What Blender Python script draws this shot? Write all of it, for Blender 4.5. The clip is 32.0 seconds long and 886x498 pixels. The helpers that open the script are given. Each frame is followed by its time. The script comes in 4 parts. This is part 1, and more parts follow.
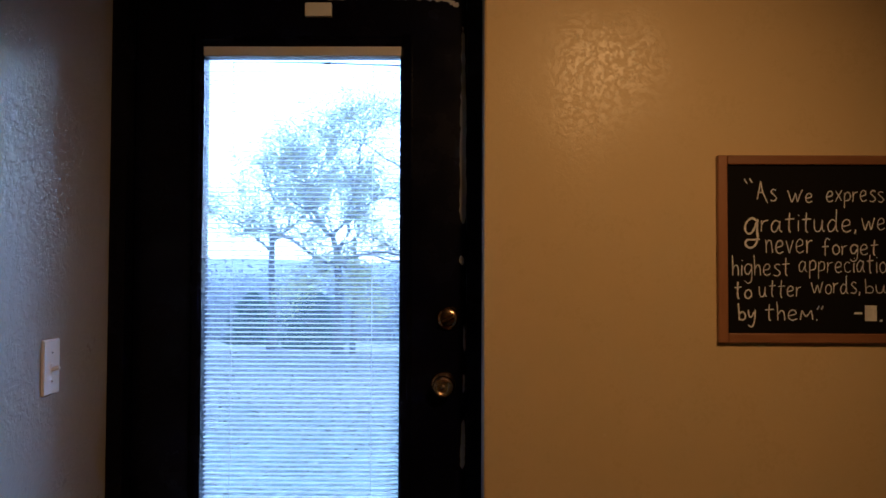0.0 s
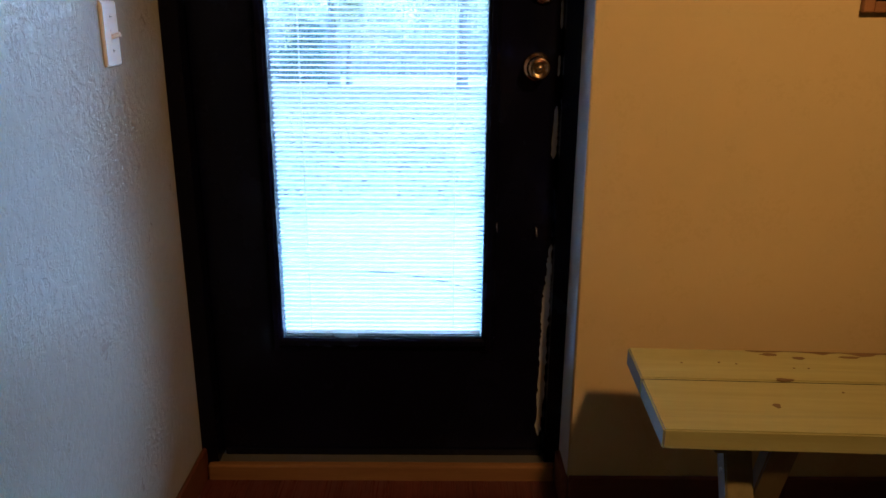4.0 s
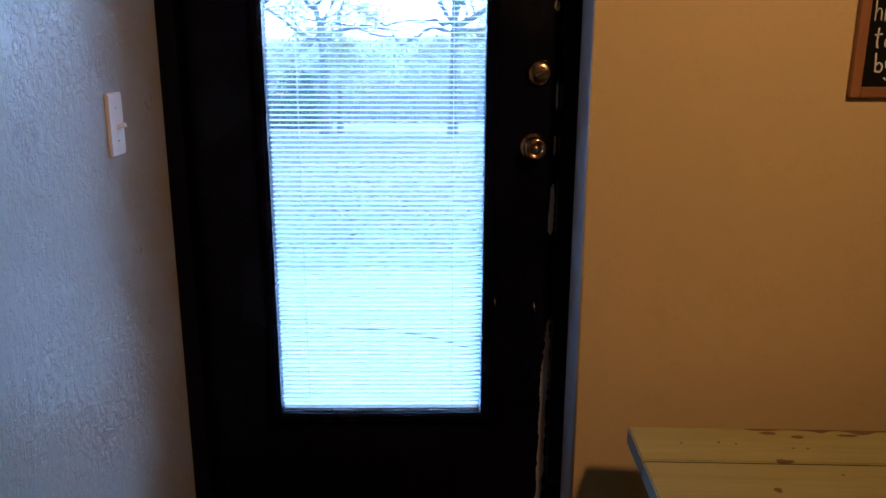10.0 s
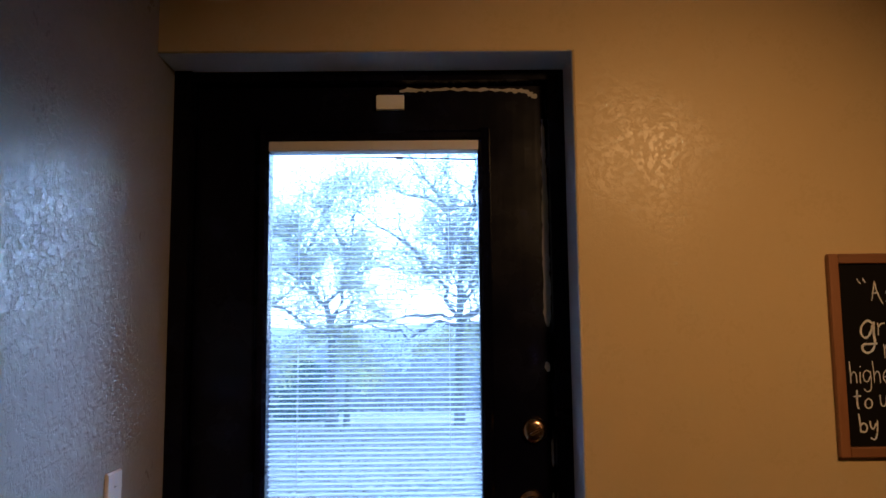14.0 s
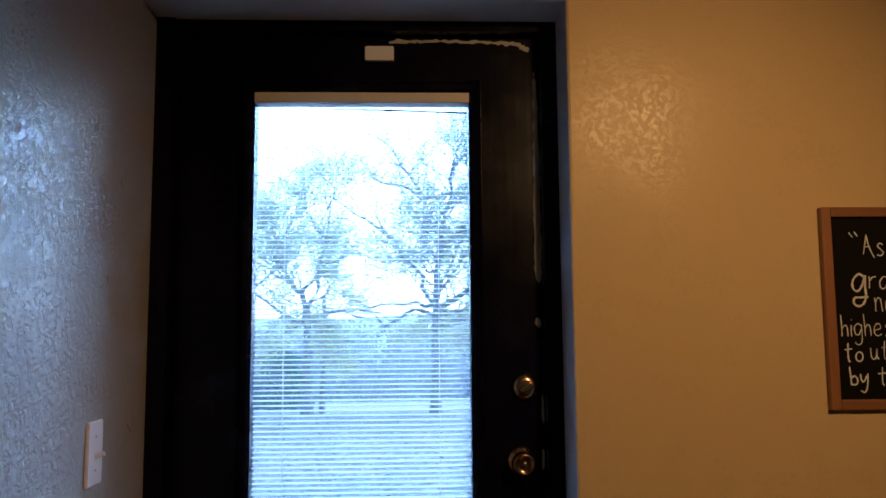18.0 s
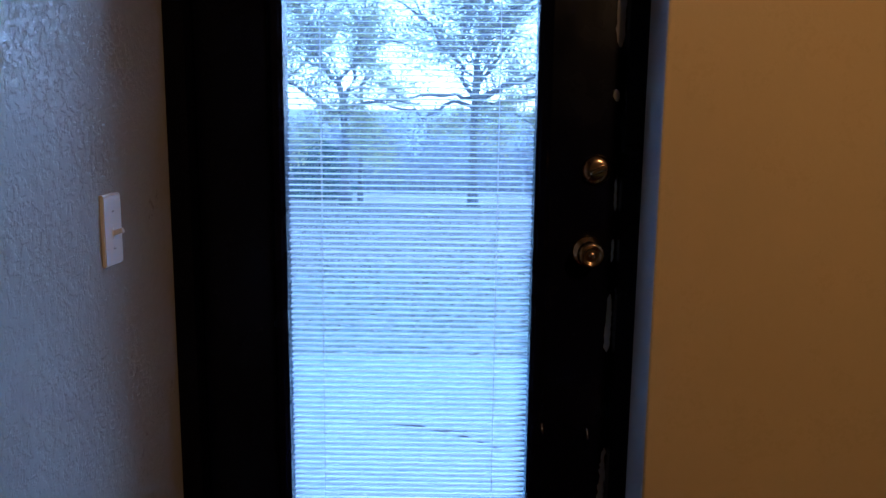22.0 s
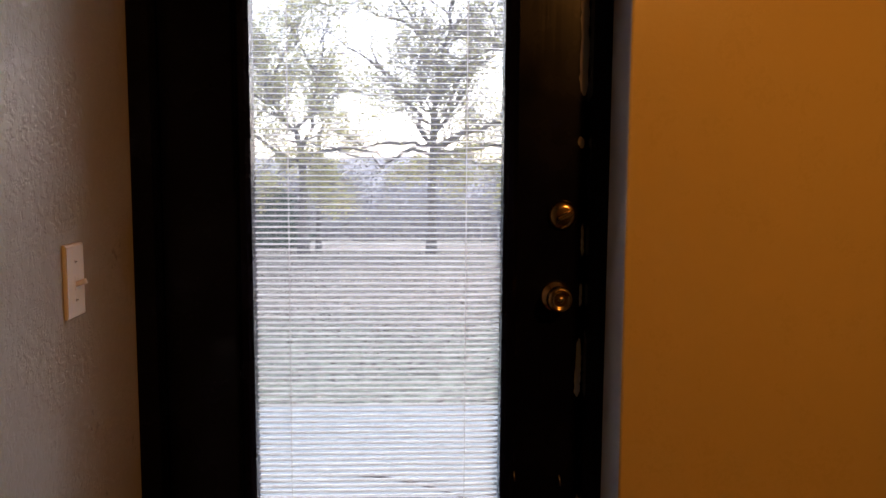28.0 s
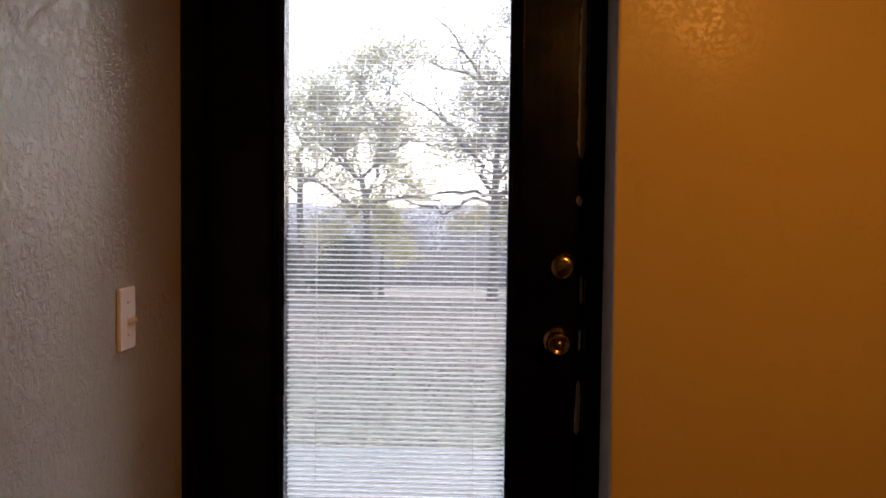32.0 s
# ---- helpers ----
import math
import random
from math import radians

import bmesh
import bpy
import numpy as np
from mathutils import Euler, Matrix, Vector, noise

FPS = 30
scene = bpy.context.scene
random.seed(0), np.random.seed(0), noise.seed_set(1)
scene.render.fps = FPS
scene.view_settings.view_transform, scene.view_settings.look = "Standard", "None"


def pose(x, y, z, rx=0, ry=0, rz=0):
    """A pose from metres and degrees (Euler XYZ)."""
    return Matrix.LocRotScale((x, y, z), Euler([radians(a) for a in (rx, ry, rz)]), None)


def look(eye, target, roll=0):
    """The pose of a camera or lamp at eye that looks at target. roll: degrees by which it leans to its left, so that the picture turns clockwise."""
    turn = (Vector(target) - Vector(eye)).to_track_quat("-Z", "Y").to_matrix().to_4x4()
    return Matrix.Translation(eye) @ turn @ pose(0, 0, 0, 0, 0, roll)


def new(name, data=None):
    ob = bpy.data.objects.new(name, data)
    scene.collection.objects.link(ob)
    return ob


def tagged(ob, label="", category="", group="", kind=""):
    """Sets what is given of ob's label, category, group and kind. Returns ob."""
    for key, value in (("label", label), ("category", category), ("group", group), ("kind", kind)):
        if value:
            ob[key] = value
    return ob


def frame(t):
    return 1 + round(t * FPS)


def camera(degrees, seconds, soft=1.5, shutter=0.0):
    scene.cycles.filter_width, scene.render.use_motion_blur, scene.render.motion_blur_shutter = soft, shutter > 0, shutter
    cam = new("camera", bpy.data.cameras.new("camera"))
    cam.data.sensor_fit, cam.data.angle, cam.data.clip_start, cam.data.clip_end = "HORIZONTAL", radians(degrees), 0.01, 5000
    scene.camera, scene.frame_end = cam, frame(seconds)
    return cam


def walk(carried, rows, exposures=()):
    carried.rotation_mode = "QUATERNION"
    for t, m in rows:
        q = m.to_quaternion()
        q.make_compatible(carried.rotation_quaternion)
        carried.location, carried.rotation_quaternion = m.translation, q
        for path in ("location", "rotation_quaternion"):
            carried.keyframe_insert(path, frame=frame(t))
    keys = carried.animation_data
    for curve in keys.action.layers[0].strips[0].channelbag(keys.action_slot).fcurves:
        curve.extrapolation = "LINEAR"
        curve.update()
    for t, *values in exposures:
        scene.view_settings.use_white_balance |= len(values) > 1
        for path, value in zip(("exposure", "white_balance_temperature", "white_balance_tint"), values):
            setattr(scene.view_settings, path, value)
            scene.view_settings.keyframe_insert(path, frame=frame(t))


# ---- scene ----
cam = camera(59.52, 32.0)
# seconds, eye x, y, z, yaw to the left, pitch up, roll (degrees)
PATH = (
    (0, 0.898, -1.897, 1.400, 0.68, 1.73, 0.21),
    (0.5, 0.822, -1.804, 1.404, 1.91, 1.44, -0.03),
    (1, 0.743, -1.755, 1.396, 2.10, 0.55, -0.26),
    (1.5, 0.702, -1.732, 1.352, 1.18, -3.07, 0.70),
    (2, 0.645, -1.723, 1.295, -1.00, -9.45, 0.65),
    (2.5, 0.648, -1.715, 1.264, -0.60, -13.33, 0.35),
    (3, 0.643, -1.715, 1.261, -0.69, -14.83, 0.40),
    (3.5, 0.651, -1.715, 1.246, -0.30, -16.27, 0.31),
    (4, 0.649, -1.735, 1.242, -0.14, -17.44, 0.34),
    (4.5, 0.625, -1.723, 1.241, -0.68, -18.86, 0.24),
    (6.5, 0.626, -1.725, 1.214, -0.53, -23.26, 0.46),
    (7, 0.629, -1.722, 1.223, -0.56, -24.15, 0.39),
    (7.5, 0.626, -1.720, 1.222, -0.61, -24.44, 0.31),
    (8, 0.628, -1.725, 1.221, -0.41, -24.74, 0.16),
    (8.5, 0.626, -1.724, 1.219, -0.54, -24.92, 0.32),
    (9, 0.626, -1.722, 1.229, -0.58, -24.94, 0.41),
    (9.5, 0.624, -1.716, 1.272, -0.79, -20.97, 0.23),
    (10, 0.629, -1.727, 1.329, -0.84, -14.34, 0.19),
    (10.5, 0.639, -1.742, 1.362, -0.54, -9.66, 0.09),
    (11, 0.637, -1.747, 1.392, -0.58, -6.81, 0.17),
    (11.5, 0.623, -1.750, 1.417, -0.96, -4.26, 0.39),
    (12, 0.617, -1.750, 1.449, -1.32, -1.67, 0.63),
    (12.5, 0.659, -1.757, 1.474, -0.47, 1.41, 0.36),
    (13, 0.672, -1.758, 1.494, -0.25, 3.78, 0.10),
    (13.5, 0.648, -1.744, 1.503, -0.71, 5.46, -0.23),
    (14, 0.655, -1.765, 1.508, -0.38, 6.47, -0.59),
    (14.5, 0.665, -1.773, 1.510, 0.00, 7.32, -0.75),
    (15, 0.667, -1.778, 1.517, -0.10, 7.86, -0.71),
    (15.5, 0.662, -1.777, 1.535, -0.45, 8.18, -0.73),
    (17.5, 0.621, -1.752, 1.466, -1.99, 10.50, -0.31),
    (18, 0.620, -1.721, 1.421, -2.19, 5.82, -0.45),
    (18.5, 0.620, -1.704, 1.391, -2.00, 1.58, -0.35),
    (19, 0.619, -1.689, 1.366, -1.70, -0.51, -0.24),
    (19.5, 0.616, -1.689, 1.364, -1.53, -2.22, -0.09),
    (20, 0.616, -1.674, 1.360, -1.39, -3.65, 0.20),
    (20.5, 0.621, -1.629, 1.348, -1.42, -4.81, 0.27),
    (21, 0.627, -1.537, 1.336, -0.57, -8.19, 0.71),
    (21.5, 0.633, -1.474, 1.347, 1.14, -9.56, 0.73),
    (22, 0.579, -1.476, 1.373, 0.46, -9.28, 0.65),
    (22.5, 0.563, -1.479, 1.370, 0.44, -7.49, 0.51),
    (23, 0.558, -1.476, 1.373, -0.36, -7.20, 0.66),
    (23.5, 0.556, -1.475, 1.370, -1.08, -7.41, 0.68),
    (24, 0.556, -1.466, 1.370, -1.65, -7.48, 0.69),
    (24.5, 0.556, -1.462, 1.368, -1.88, -7.54, 0.70),
    (25, 0.558, -1.466, 1.369, -2.06, -7.41, 0.73),
    (25.5, 0.557, -1.472, 1.370, -2.44, -7.19, 0.63),
    (26, 0.559, -1.475, 1.371, -2.64, -6.80, 0.63),
    (26.5, 0.564, -1.473, 1.370, -2.55, -6.52, 0.41),
    (28.5, 0.555, -1.472, 1.372, -2.66, -5.65, 0.31),
    (29, 0.555, -1.470, 1.371, -2.89, -5.58, 0.41),
    (29.5, 0.553, -1.471, 1.371, -2.94, -5.51, 0.38),
    (30, 0.548, -1.485, 1.385, -2.83, -5.22, 0.29),
    (30.5, 0.550, -1.519, 1.390, -2.79, -4.28, 0.23),
    (31, 0.601, -1.563, 1.395, -1.84, -3.10, 0.05),
    (31.5, 0.658, -1.616, 1.397, -0.05, -2.60, 0.46),
    (32, 0.679, -1.652, 1.390, 2.28, -2.32, 0.63),
)


def eye_pose(x, y, z, yaw, pitch, roll):
    return pose(x, y, z) @ pose(0, 0, 0, 0, 0, yaw) @ pose(0, 0, 0, 90 + pitch, 0, 0) @ pose(0, 0, 0, 0, 0, roll)


walk(cam, [(r[0], eye_pose(*r[1:])) for r in PATH], exposures=(
    (0.0, 3.4, 4050, 9), (1.0, 3.2, 3950, 16), (2.0, 3.45, 3750, 26), (2.6, 3.8, 3900, 8), (3.0, 4.05, 4120, 8), (4.0, 4.35, 4050, -1), (7.0, 4.5, 4050, -4), (9.2, 4.5, 4050, -5),
    (10.0, 4.0, 3950, 7), (11.0, 3.35, 4050, 16), (12.0, 3.2, 3950, 17), (13.0, 3.45, 4050, 11), (14.0, 3.6, 4050, 9), (15.5, 3.7, 4000, 6), (17.5, 3.8, 4000, 5),
    (18.5, 3.4, 4000, 9), (19.0, 3.15, 4080, 14), (20.5, 3.2, 4000, 20), (21.5, 3.3, 3800, 15), (22.0, 3.2, 3800, 9),
    (22.5, 3.25, 4800, 6), (23.0, 3.2, 5700, 10), (24.0, 3.25, 6600, 19), (30.5, 3.25, 6600, 20), (32.0, 3.15, 6700, 20)))

# ---- daylight and lamp ----
world = bpy.data.worlds.new("overcast_sky")
scene.world = world
world.use_nodes = True
wn, wl = world.node_tree.nodes, world.node_tree.links
sky = wn.new("ShaderNodeTexSky")
sky.sky_type, sky.sun_disc = "NISHITA", False
sky.sun_elevation, sky.sun_rotation = radians(42), radians(40)
sky.air_density, sky.dust_density = 1.0, 1.5
pale = wn.new("ShaderNodeHueSaturation")
pale.inputs["Saturation"].default_value = 0.5
wl.new(sky.outputs[0], pale.inputs["Color"])
wl.new(pale.outputs[0], wn["Background"].inputs["Color"])
wn["Background"].inputs["Strength"].default_value = 0.07

sun = new("sun", bpy.data.lights.new("sun", "SUN"))
sun.data.energy, sun.data.angle, sun.data.color = 0.3, radians(30), (1, 0.99, 0.97)
sun.matrix_world = look((7.7, 9.2, 10.8), (0, 0, 0))

bulb = new("lamp_bulb", bpy.data.lights.new("lamp_bulb", "SPOT"))
bulb.data.energy, bulb.data.color = 5.75, (1, 0.41, 0.075)
bulb.data.shadow_soft_size, bulb.data.spot_size, bulb.data.spot_blend = 0.08, radians(86), 1.0
bulb.matrix_world = look((1.58, -1.7, 2.34), (1.06, 0.0, 1.2))


# ---- materials ----
def material(name, rough=0.6, metal=0.0):
    m = bpy.data.materials.new(name)
    m.use_nodes = True
    b = m.node_tree.nodes["Principled BSDF"]
    b.inputs["Roughness"].default_value, b.inputs["Metallic"].default_value = rough, metal
    return m, m.node_tree.nodes, m.node_tree.links, b


def coords(nodes, links, scale=(1, 1, 1), which="Object"):
    tc, mp = nodes.new("ShaderNodeTexCoord"), nodes.new("ShaderNodeMapping")
    mp.inputs["Scale"].default_value = scale
    links.new(tc.outputs[which], mp.inputs["Vector"])
    return mp.outputs[0]


def noise_tex(nodes, links, vec, scale, detail=4, rough=0.55):
    n = nodes.new("ShaderNodeTexNoise")
    n.inputs["Scale"].default_value, n.inputs["Detail"].default_value, n.inputs["Roughness"].default_value = scale, detail, rough
    links.new(vec, n.inputs["Vector"])
    return n.outputs["Fac"]


def ramp(nodes, links, fac, stops):
    r = nodes.new("ShaderNodeValToRGB")
    e = r.color_ramp.elements
    while len(e) < len(stops):
        e.new(0.5)
    for el, (p, c) in zip(e, stops):
        el.position, el.color = p, (*c, 1) if len(c) == 3 else c
    links.new(fac, r.inputs["Fac"])
    return r.outputs[0]


def mixed(nodes, links, fac, a, b, kind="MIX"):
    m = nodes.new("ShaderNodeMix")
    m.data_type, m.blend_type = "RGBA", kind
    for sock, v in ((m.inputs[0], fac), (m.inputs[6], a), (m.inputs[7], b)):
        if isinstance(v, (int, float)):
            sock.default_value = v
        elif isinstance(v, tuple):
            sock.default_value = (*v, 1)
        else:
            links.new(v, sock)
    return m.outputs[2]


def bumped(nodes, links, b, height, strength, distance=0.005, under=None):
    n = nodes.new("ShaderNodeBump")
    n.inputs["Strength"].default_value, n.inputs["Distance"].default_value = strength, distance
    links.new(height, n.inputs["Height"])
    if under is not None:
        links.new(under, n.inputs["Normal"])
    links.new(n.outputs[0], b.inputs["Normal"])
    return n.outputs[0]


def plain(name, colour, rough=0.5, metal=0.0, vary=0.12, scale=30, bump=0.05):
    m, n, l, b = material(name, rough, metal)
    v = coords(n, l)
    f = noise_tex(n, l, v, scale)
    g = noise_tex(n, l, v, scale * 0.12, 2)
    dark = tuple(c * (1 - vary) for c in colour)
    c = mixed(n, l, f, dark, colour)
    l.new(mixed(n, l, g, c, tuple(min(1, x * (1 + vary * 0.5)) for x in colour)), b.inputs["Base Color"])
    if bump:
        bumped(n, l, b, f, bump, 0.002)
    return m


def wall_paint(name, colour, rough, cell, relief, gloss):
    """Semi-gloss paint over a knocked-down splatter texture: flattened islands among smoother ground."""
    m, n, l, b = material(name, rough)
    v = coords(n, l)
    warp, mix = noise_tex(n, l, v, cell * 0.7, 2), n.new("ShaderNodeVectorMath")
    mix.operation = "MULTIPLY_ADD"
    mix.inputs[1].default_value = (0.016,) * 3
    l.new(warp, mix.inputs[0]), l.new(v, mix.inputs[2])
    big = noise_tex(n, l, mix.outputs[0], cell, 4, 0.62)
    where, fine = noise_tex(n, l, v, 7, 3), noise_tex(n, l, v, 240, 3)
    grime, scuff = noise_tex(n, l, v, 1.7, 4), noise_tex(n, l, v, 23, 5, 0.7)
    island = ramp(n, l, big, ((0.44, (0, 0, 0)), (0.52, (0.85,) * 3), (0.7, (1, 1, 1))))
    thin = ramp(n, l, where, ((0.33, (0.2,) * 3), (0.75, (1, 1, 1))))
    height = mixed(n, l, 1.0, island, thin, "MULTIPLY")
    c = mixed(n, l, grime, tuple(x * 0.9 for x in colour), colour)
    c = mixed(n, l, ramp(n, l, scuff, ((0.66, (0,) * 3), (0.86, (0.12,) * 3))), c, tuple(x * 0.85 for x in colour))
    l.new(c, b.inputs["Base Color"])
    first = bumped(n, l, b, height, relief, 0.004)
    bumped(n, l, b, fine, 0.035, 0.002, first)
    l.new(ramp(n, l, height, ((0.1, (rough + 0.04,) * 3), (0.8, (rough,) * 3))), b.inputs["Roughness"])
    l.new(ramp(n, l, height, ((0.1, (gloss[0],) * 3), (0.7, (gloss[1],) * 3))), b.inputs["Specular IOR Level"])
    return m


PAINT = wall_paint("tan_wall_paint", (0.72, 0.54, 0.19), 0.26, 88, 0.085, (0.12, 0.3))
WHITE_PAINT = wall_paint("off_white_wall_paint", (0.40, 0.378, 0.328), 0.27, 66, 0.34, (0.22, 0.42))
RECESS_PAINT = wall_paint("white_recess_paint", (0.72, 0.7, 0.66), 0.3, 95, 0.07, (0.3, 0.4))
CEILING_PAINT = plain("ceiling_paint", (0.72, 0.7, 0.66), 0.8, vary=0.06, scale=80, bump=0.2)


def door_paint():
    m, n, l, b = material("black_door_paint", 0.25)
    b.inputs["Specular IOR Level"].default_value = 0.16
    v = coords(n, l)
    brush = noise_tex(n, l, coords(n, l, (60, 60, 3)), 1.0, 3)
    spots = noise_tex(n, l, v, 9, 5)
    l.new(mixed(n, l, spots, (0.002, 0.002, 0.009), (0.004, 0.0036, 0.016)), b.inputs["Base Color"])
    l.new(ramp(n, l, spots, ((0.3, (0.2,) * 3), (0.75, (0.32,) * 3))), b.inputs["Roughness"])
    bumped(n, l, b, brush, 0.12, 0.002)
    return m


BLACK = door_paint()
BARE = plain("worn_primer", (0.48, 0.47, 0.46), 0.7, vary=0.3, scale=60)
VINYL = plain("aged_white_vinyl", (0.7, 0.68, 0.64), 0.45, vary=0.1)
PLATE = plain("white_plastic_plate", (0.9, 0.9, 0.88), 0.3, vary=0.04, bump=0)
DARK = plain("dark_hole", (0.02, 0.02, 0.02), 0.6, vary=0.2, bump=0)
BRASS = plain("worn_brass", (0.52, 0.35, 0.17), 0.2, 1.0, vary=0.3, scale=45, bump=0.03)
STEEL = plain("brushed_steel", (0.6, 0.58, 0.56), 0.35, 1.0, vary=0.15)
ALUMINIUM = plain("dull_threshold_metal", (0.35, 0.33, 0.3), 0.5, 0.8, vary=0.3)


def slat_paint():
    m, n, l, b = material("white_slat_enamel", 0.2)
    b.inputs["IOR"].default_value, b.inputs["Coat Weight"].default_value, b.inputs["Coat Roughness"].default_value = 1.65, 0.9, 0.1
    oi = n.new("ShaderNodeObjectInfo")
    c = ramp(n, l, oi.outputs["Random"], ((0, (0.84, 0.88, 0.9)), (1, (0.88, 0.91, 0.92))))
    l.new(c, b.inputs["Base Color"])
    thin, both = n.new("ShaderNodeBsdfTranslucent"), n.new("ShaderNodeMixShader")
    l.new(c, thin.inputs["Color"])
    both.inputs[0].default_value = 0.4
    l.new(b.outputs[0], both.inputs[1]), l.new(thin.outputs[0], both.inputs[2])
    l.new(both.outputs[0], n["Material Output"].inputs["Surface"])
    return m


SLAT = slat_paint()
CABLE = plain("dark_rod", (0.05, 0.055, 0.07), 0.5)
CORD = plain("blind_cord", (0.85, 0.85, 0.85), 0.7)


def clear_glass(name, haze):
    """Clear glass under a thin film of dust."""
    m = bpy.data.materials.new(name)
    m.use_nodes = True
    n, l = m.node_tree.nodes, m.node_tree.links
    n.remove(n["Principled BSDF"])
    t, g, x, fr = n.new("ShaderNodeBsdfTransparent"), n.new("ShaderNodeBsdfGlossy"), n.new("ShaderNodeMixShader"), n.new("ShaderNodeFresnel")
    t.inputs["Color"].default_value = (0.985, 0.99, 0.99, 1)
    g.inputs["Roughness"].default_value = 0.02
    fr.inputs["IOR"].default_value = 1.45
    l.new(fr.outputs[0], x.inputs[0]), l.new(t.outputs[0], x.inputs[1]), l.new(g.outputs[0], x.inputs[2])
    dust, film = n.new("ShaderNodeBsdfTranslucent"), n.new("ShaderNodeMixShader")
    dust.inputs["Color"].default_value = (0.9, 0.92, 0.95, 1)
    f = noise_tex(n, l, coords(n, l), 5, 4)
    l.new(ramp(n, l, f, ((0.3, (haze * 0.8,) * 3), (0.75, (haze * 1.3,) * 3))), film.inputs[0])
    l.new(x.outputs[0], film.inputs[1]), l.new(dust.outputs[0], film.inputs[2])
    l.new(film.outputs[0], n["Material Output"].inputs["Surface"])
    return m


GLASS = clear_glass("clear_glass", 0.006)
DUSTY = clear_glass("dusty_glass", 0.024)


def wood(name, light, dark, rough, along=(2.0, 30, 30), knots=False, bump=0.06, seed_vary=0.25):
    """Grain that runs along the axis with the smallest scale."""
    m, n, l, b = material(name, rough)
    v = coords(n, l, along)
    oi = n.new("ShaderNodeObjectInfo")
    off = n.new("ShaderNodeVectorMath")
    off.operation = "ADD"
    cx = n.new("ShaderNodeCombineXYZ")
    mul = n.new("ShaderNodeMath")
    mul.operation, mul.inputs[1].default_value = "MULTIPLY", 37.0
    l.new(oi.outputs["Random"], mul.inputs[0])
    for k in range(3):
        l.new(mul.outputs[0], cx.inputs[k])
    l.new(v, off.inputs[0]), l.new(cx.outputs[0], off.inputs[1])
    grain = noise_tex(n, l, off.outputs[0], 1.0, 6, 0.6)
    fine = noise_tex(n, l, off.outputs[0], 5.0, 3)
    c = ramp(n, l, grain, ((0.3, dark), (0.55, tuple((p + q) / 2 for p, q in zip(light, dark))), (0.75, light)))
    c = mixed(n, l, 0.25, c, ramp(n, l, fine, ((0.3, dark), (0.7, light))))
    tone = ramp(n, l, oi.outputs["Random"], ((0, (1 - seed_vary,) * 3), (1, (1, 1, 1))))
    c = mixed(n, l, 1.0, c, tone, "MULTIPLY")
    if knots:
        streak = noise_tex(n, l, coords(n, l, (1.1, 26, 5)), 1.0, 3)
        c = mixed(n, l, ramp(n, l, streak, ((0.55, (0, 0, 0)), (0.72, (0.45,) * 3))), c, (0.3, 0.27, 0.11))
    l.new(c, b.inputs["Base Color"])
    bumped(n, l, b, grain, bump, 0.002)
    return m


PLANK = wood("red_brown_laminate", (0.14, 0.032, 0.016), (0.07, 0.015, 0.009), 0.29, (46, 1.1, 22), bump=0.16, seed_vary=0.12)
TRIM_WOOD = wood("stained_trim", (0.21, 0.068, 0.02), (0.115, 0.034, 0.01), 0.4, (30, 2, 30))
TRIM_X = wood("stained_trim_across", (0.22, 0.07, 0.021), (0.12, 0.035, 0.011), 0.4, (2, 30, 30))


def streak_sheen(m):
    """Wear along the planks that makes their sheen streaky."""
    n, l, b = m.node_tree.nodes, m.node_tree.links, m.node_tree.nodes["Principled BSDF"]
    b.inputs["Specular IOR Level"].default_value = 0.7
    f = noise_tex(n, l, coords(n, l, (55, 1.3, 1), "Generated"), 1.0, 4, 0.6)
    g = noise_tex(n, l, coords(n, l, (6, 3, 1)), 1.0, 3)
    l.new(mixed(n, l, 0.35, ramp(n, l, f, ((0.32, (0.19,) * 3), (0.68, (0.42,) * 3))), ramp(n, l, g, ((0.3, (0.2,) * 3), (0.7, (0.4,) * 3)))), b.inputs["Roughness"])


streak_sheen(PLANK)
SILL = wood("orange_sill_wood", (0.36, 0.185, 0.03), (0.2, 0.095, 0.014), 0.4, (2, 30, 30))
PINE = wood("pale_pine", (0.6, 0.57, 0.165), (0.44, 0.385, 0.085), 0.5, (1.6, 22, 22), True, bump=0.08, seed_vary=0.1)
KNOT = plain("pine_knot", (0.2, 0.12, 0.035), 0.6, vary=0.6, scale=60)
# greyer than the pine: cool daylight on the bench's -x faces, painted in
DAYLIT_WOOD = plain("grey_daylit_wood", (0.27, 0.25, 0.22), 0.7, vary=0.25, scale=70, bump=0.3)
LEG = wood("pine_leg", (0.33, 0.265, 0.07), (0.19, 0.145, 0.036), 0.55, (22, 22, 1.8), bump=0.08, seed_vary=0.1)
OAK = wood("orange_stained_pine", (0.38, 0.172, 0.023), (0.22, 0.09, 0.011), 0.4, (18, 18, 2.5))
OAK_X = wood("orange_stained_pine_across", (0.38, 0.172, 0.023), (0.22, 0.09, 0.011), 0.4, (2.5, 18, 18))
SLATE = plain("chalkboard_black", (0.006, 0.005, 0.005), 0.8, vary=0.5, scale=12, bump=0.03)
SLATE.node_tree.nodes["Principled BSDF"].inputs["Specular IOR Level"].default_value = 0.15
CHALK = plain("white_chalk", (0.72, 0.73, 0.74), 0.9, vary=0.85, scale=420, bump=0.2)
SHADE = plain("lamp_shade_metal", (0.55, 0.52, 0.48), 0.4, 0.6)


# ---- mesh helpers ----
def mesh_of(name, bm, mat, smooth=False):
    me = bpy.data.meshes.new(name)
    bm.normal_update()
    bm.to_mesh(me)
    bm.free()
    me.materials.append(mat)
    if smooth:
        for p in me.polygons:
            p.use_smooth = True
    return me


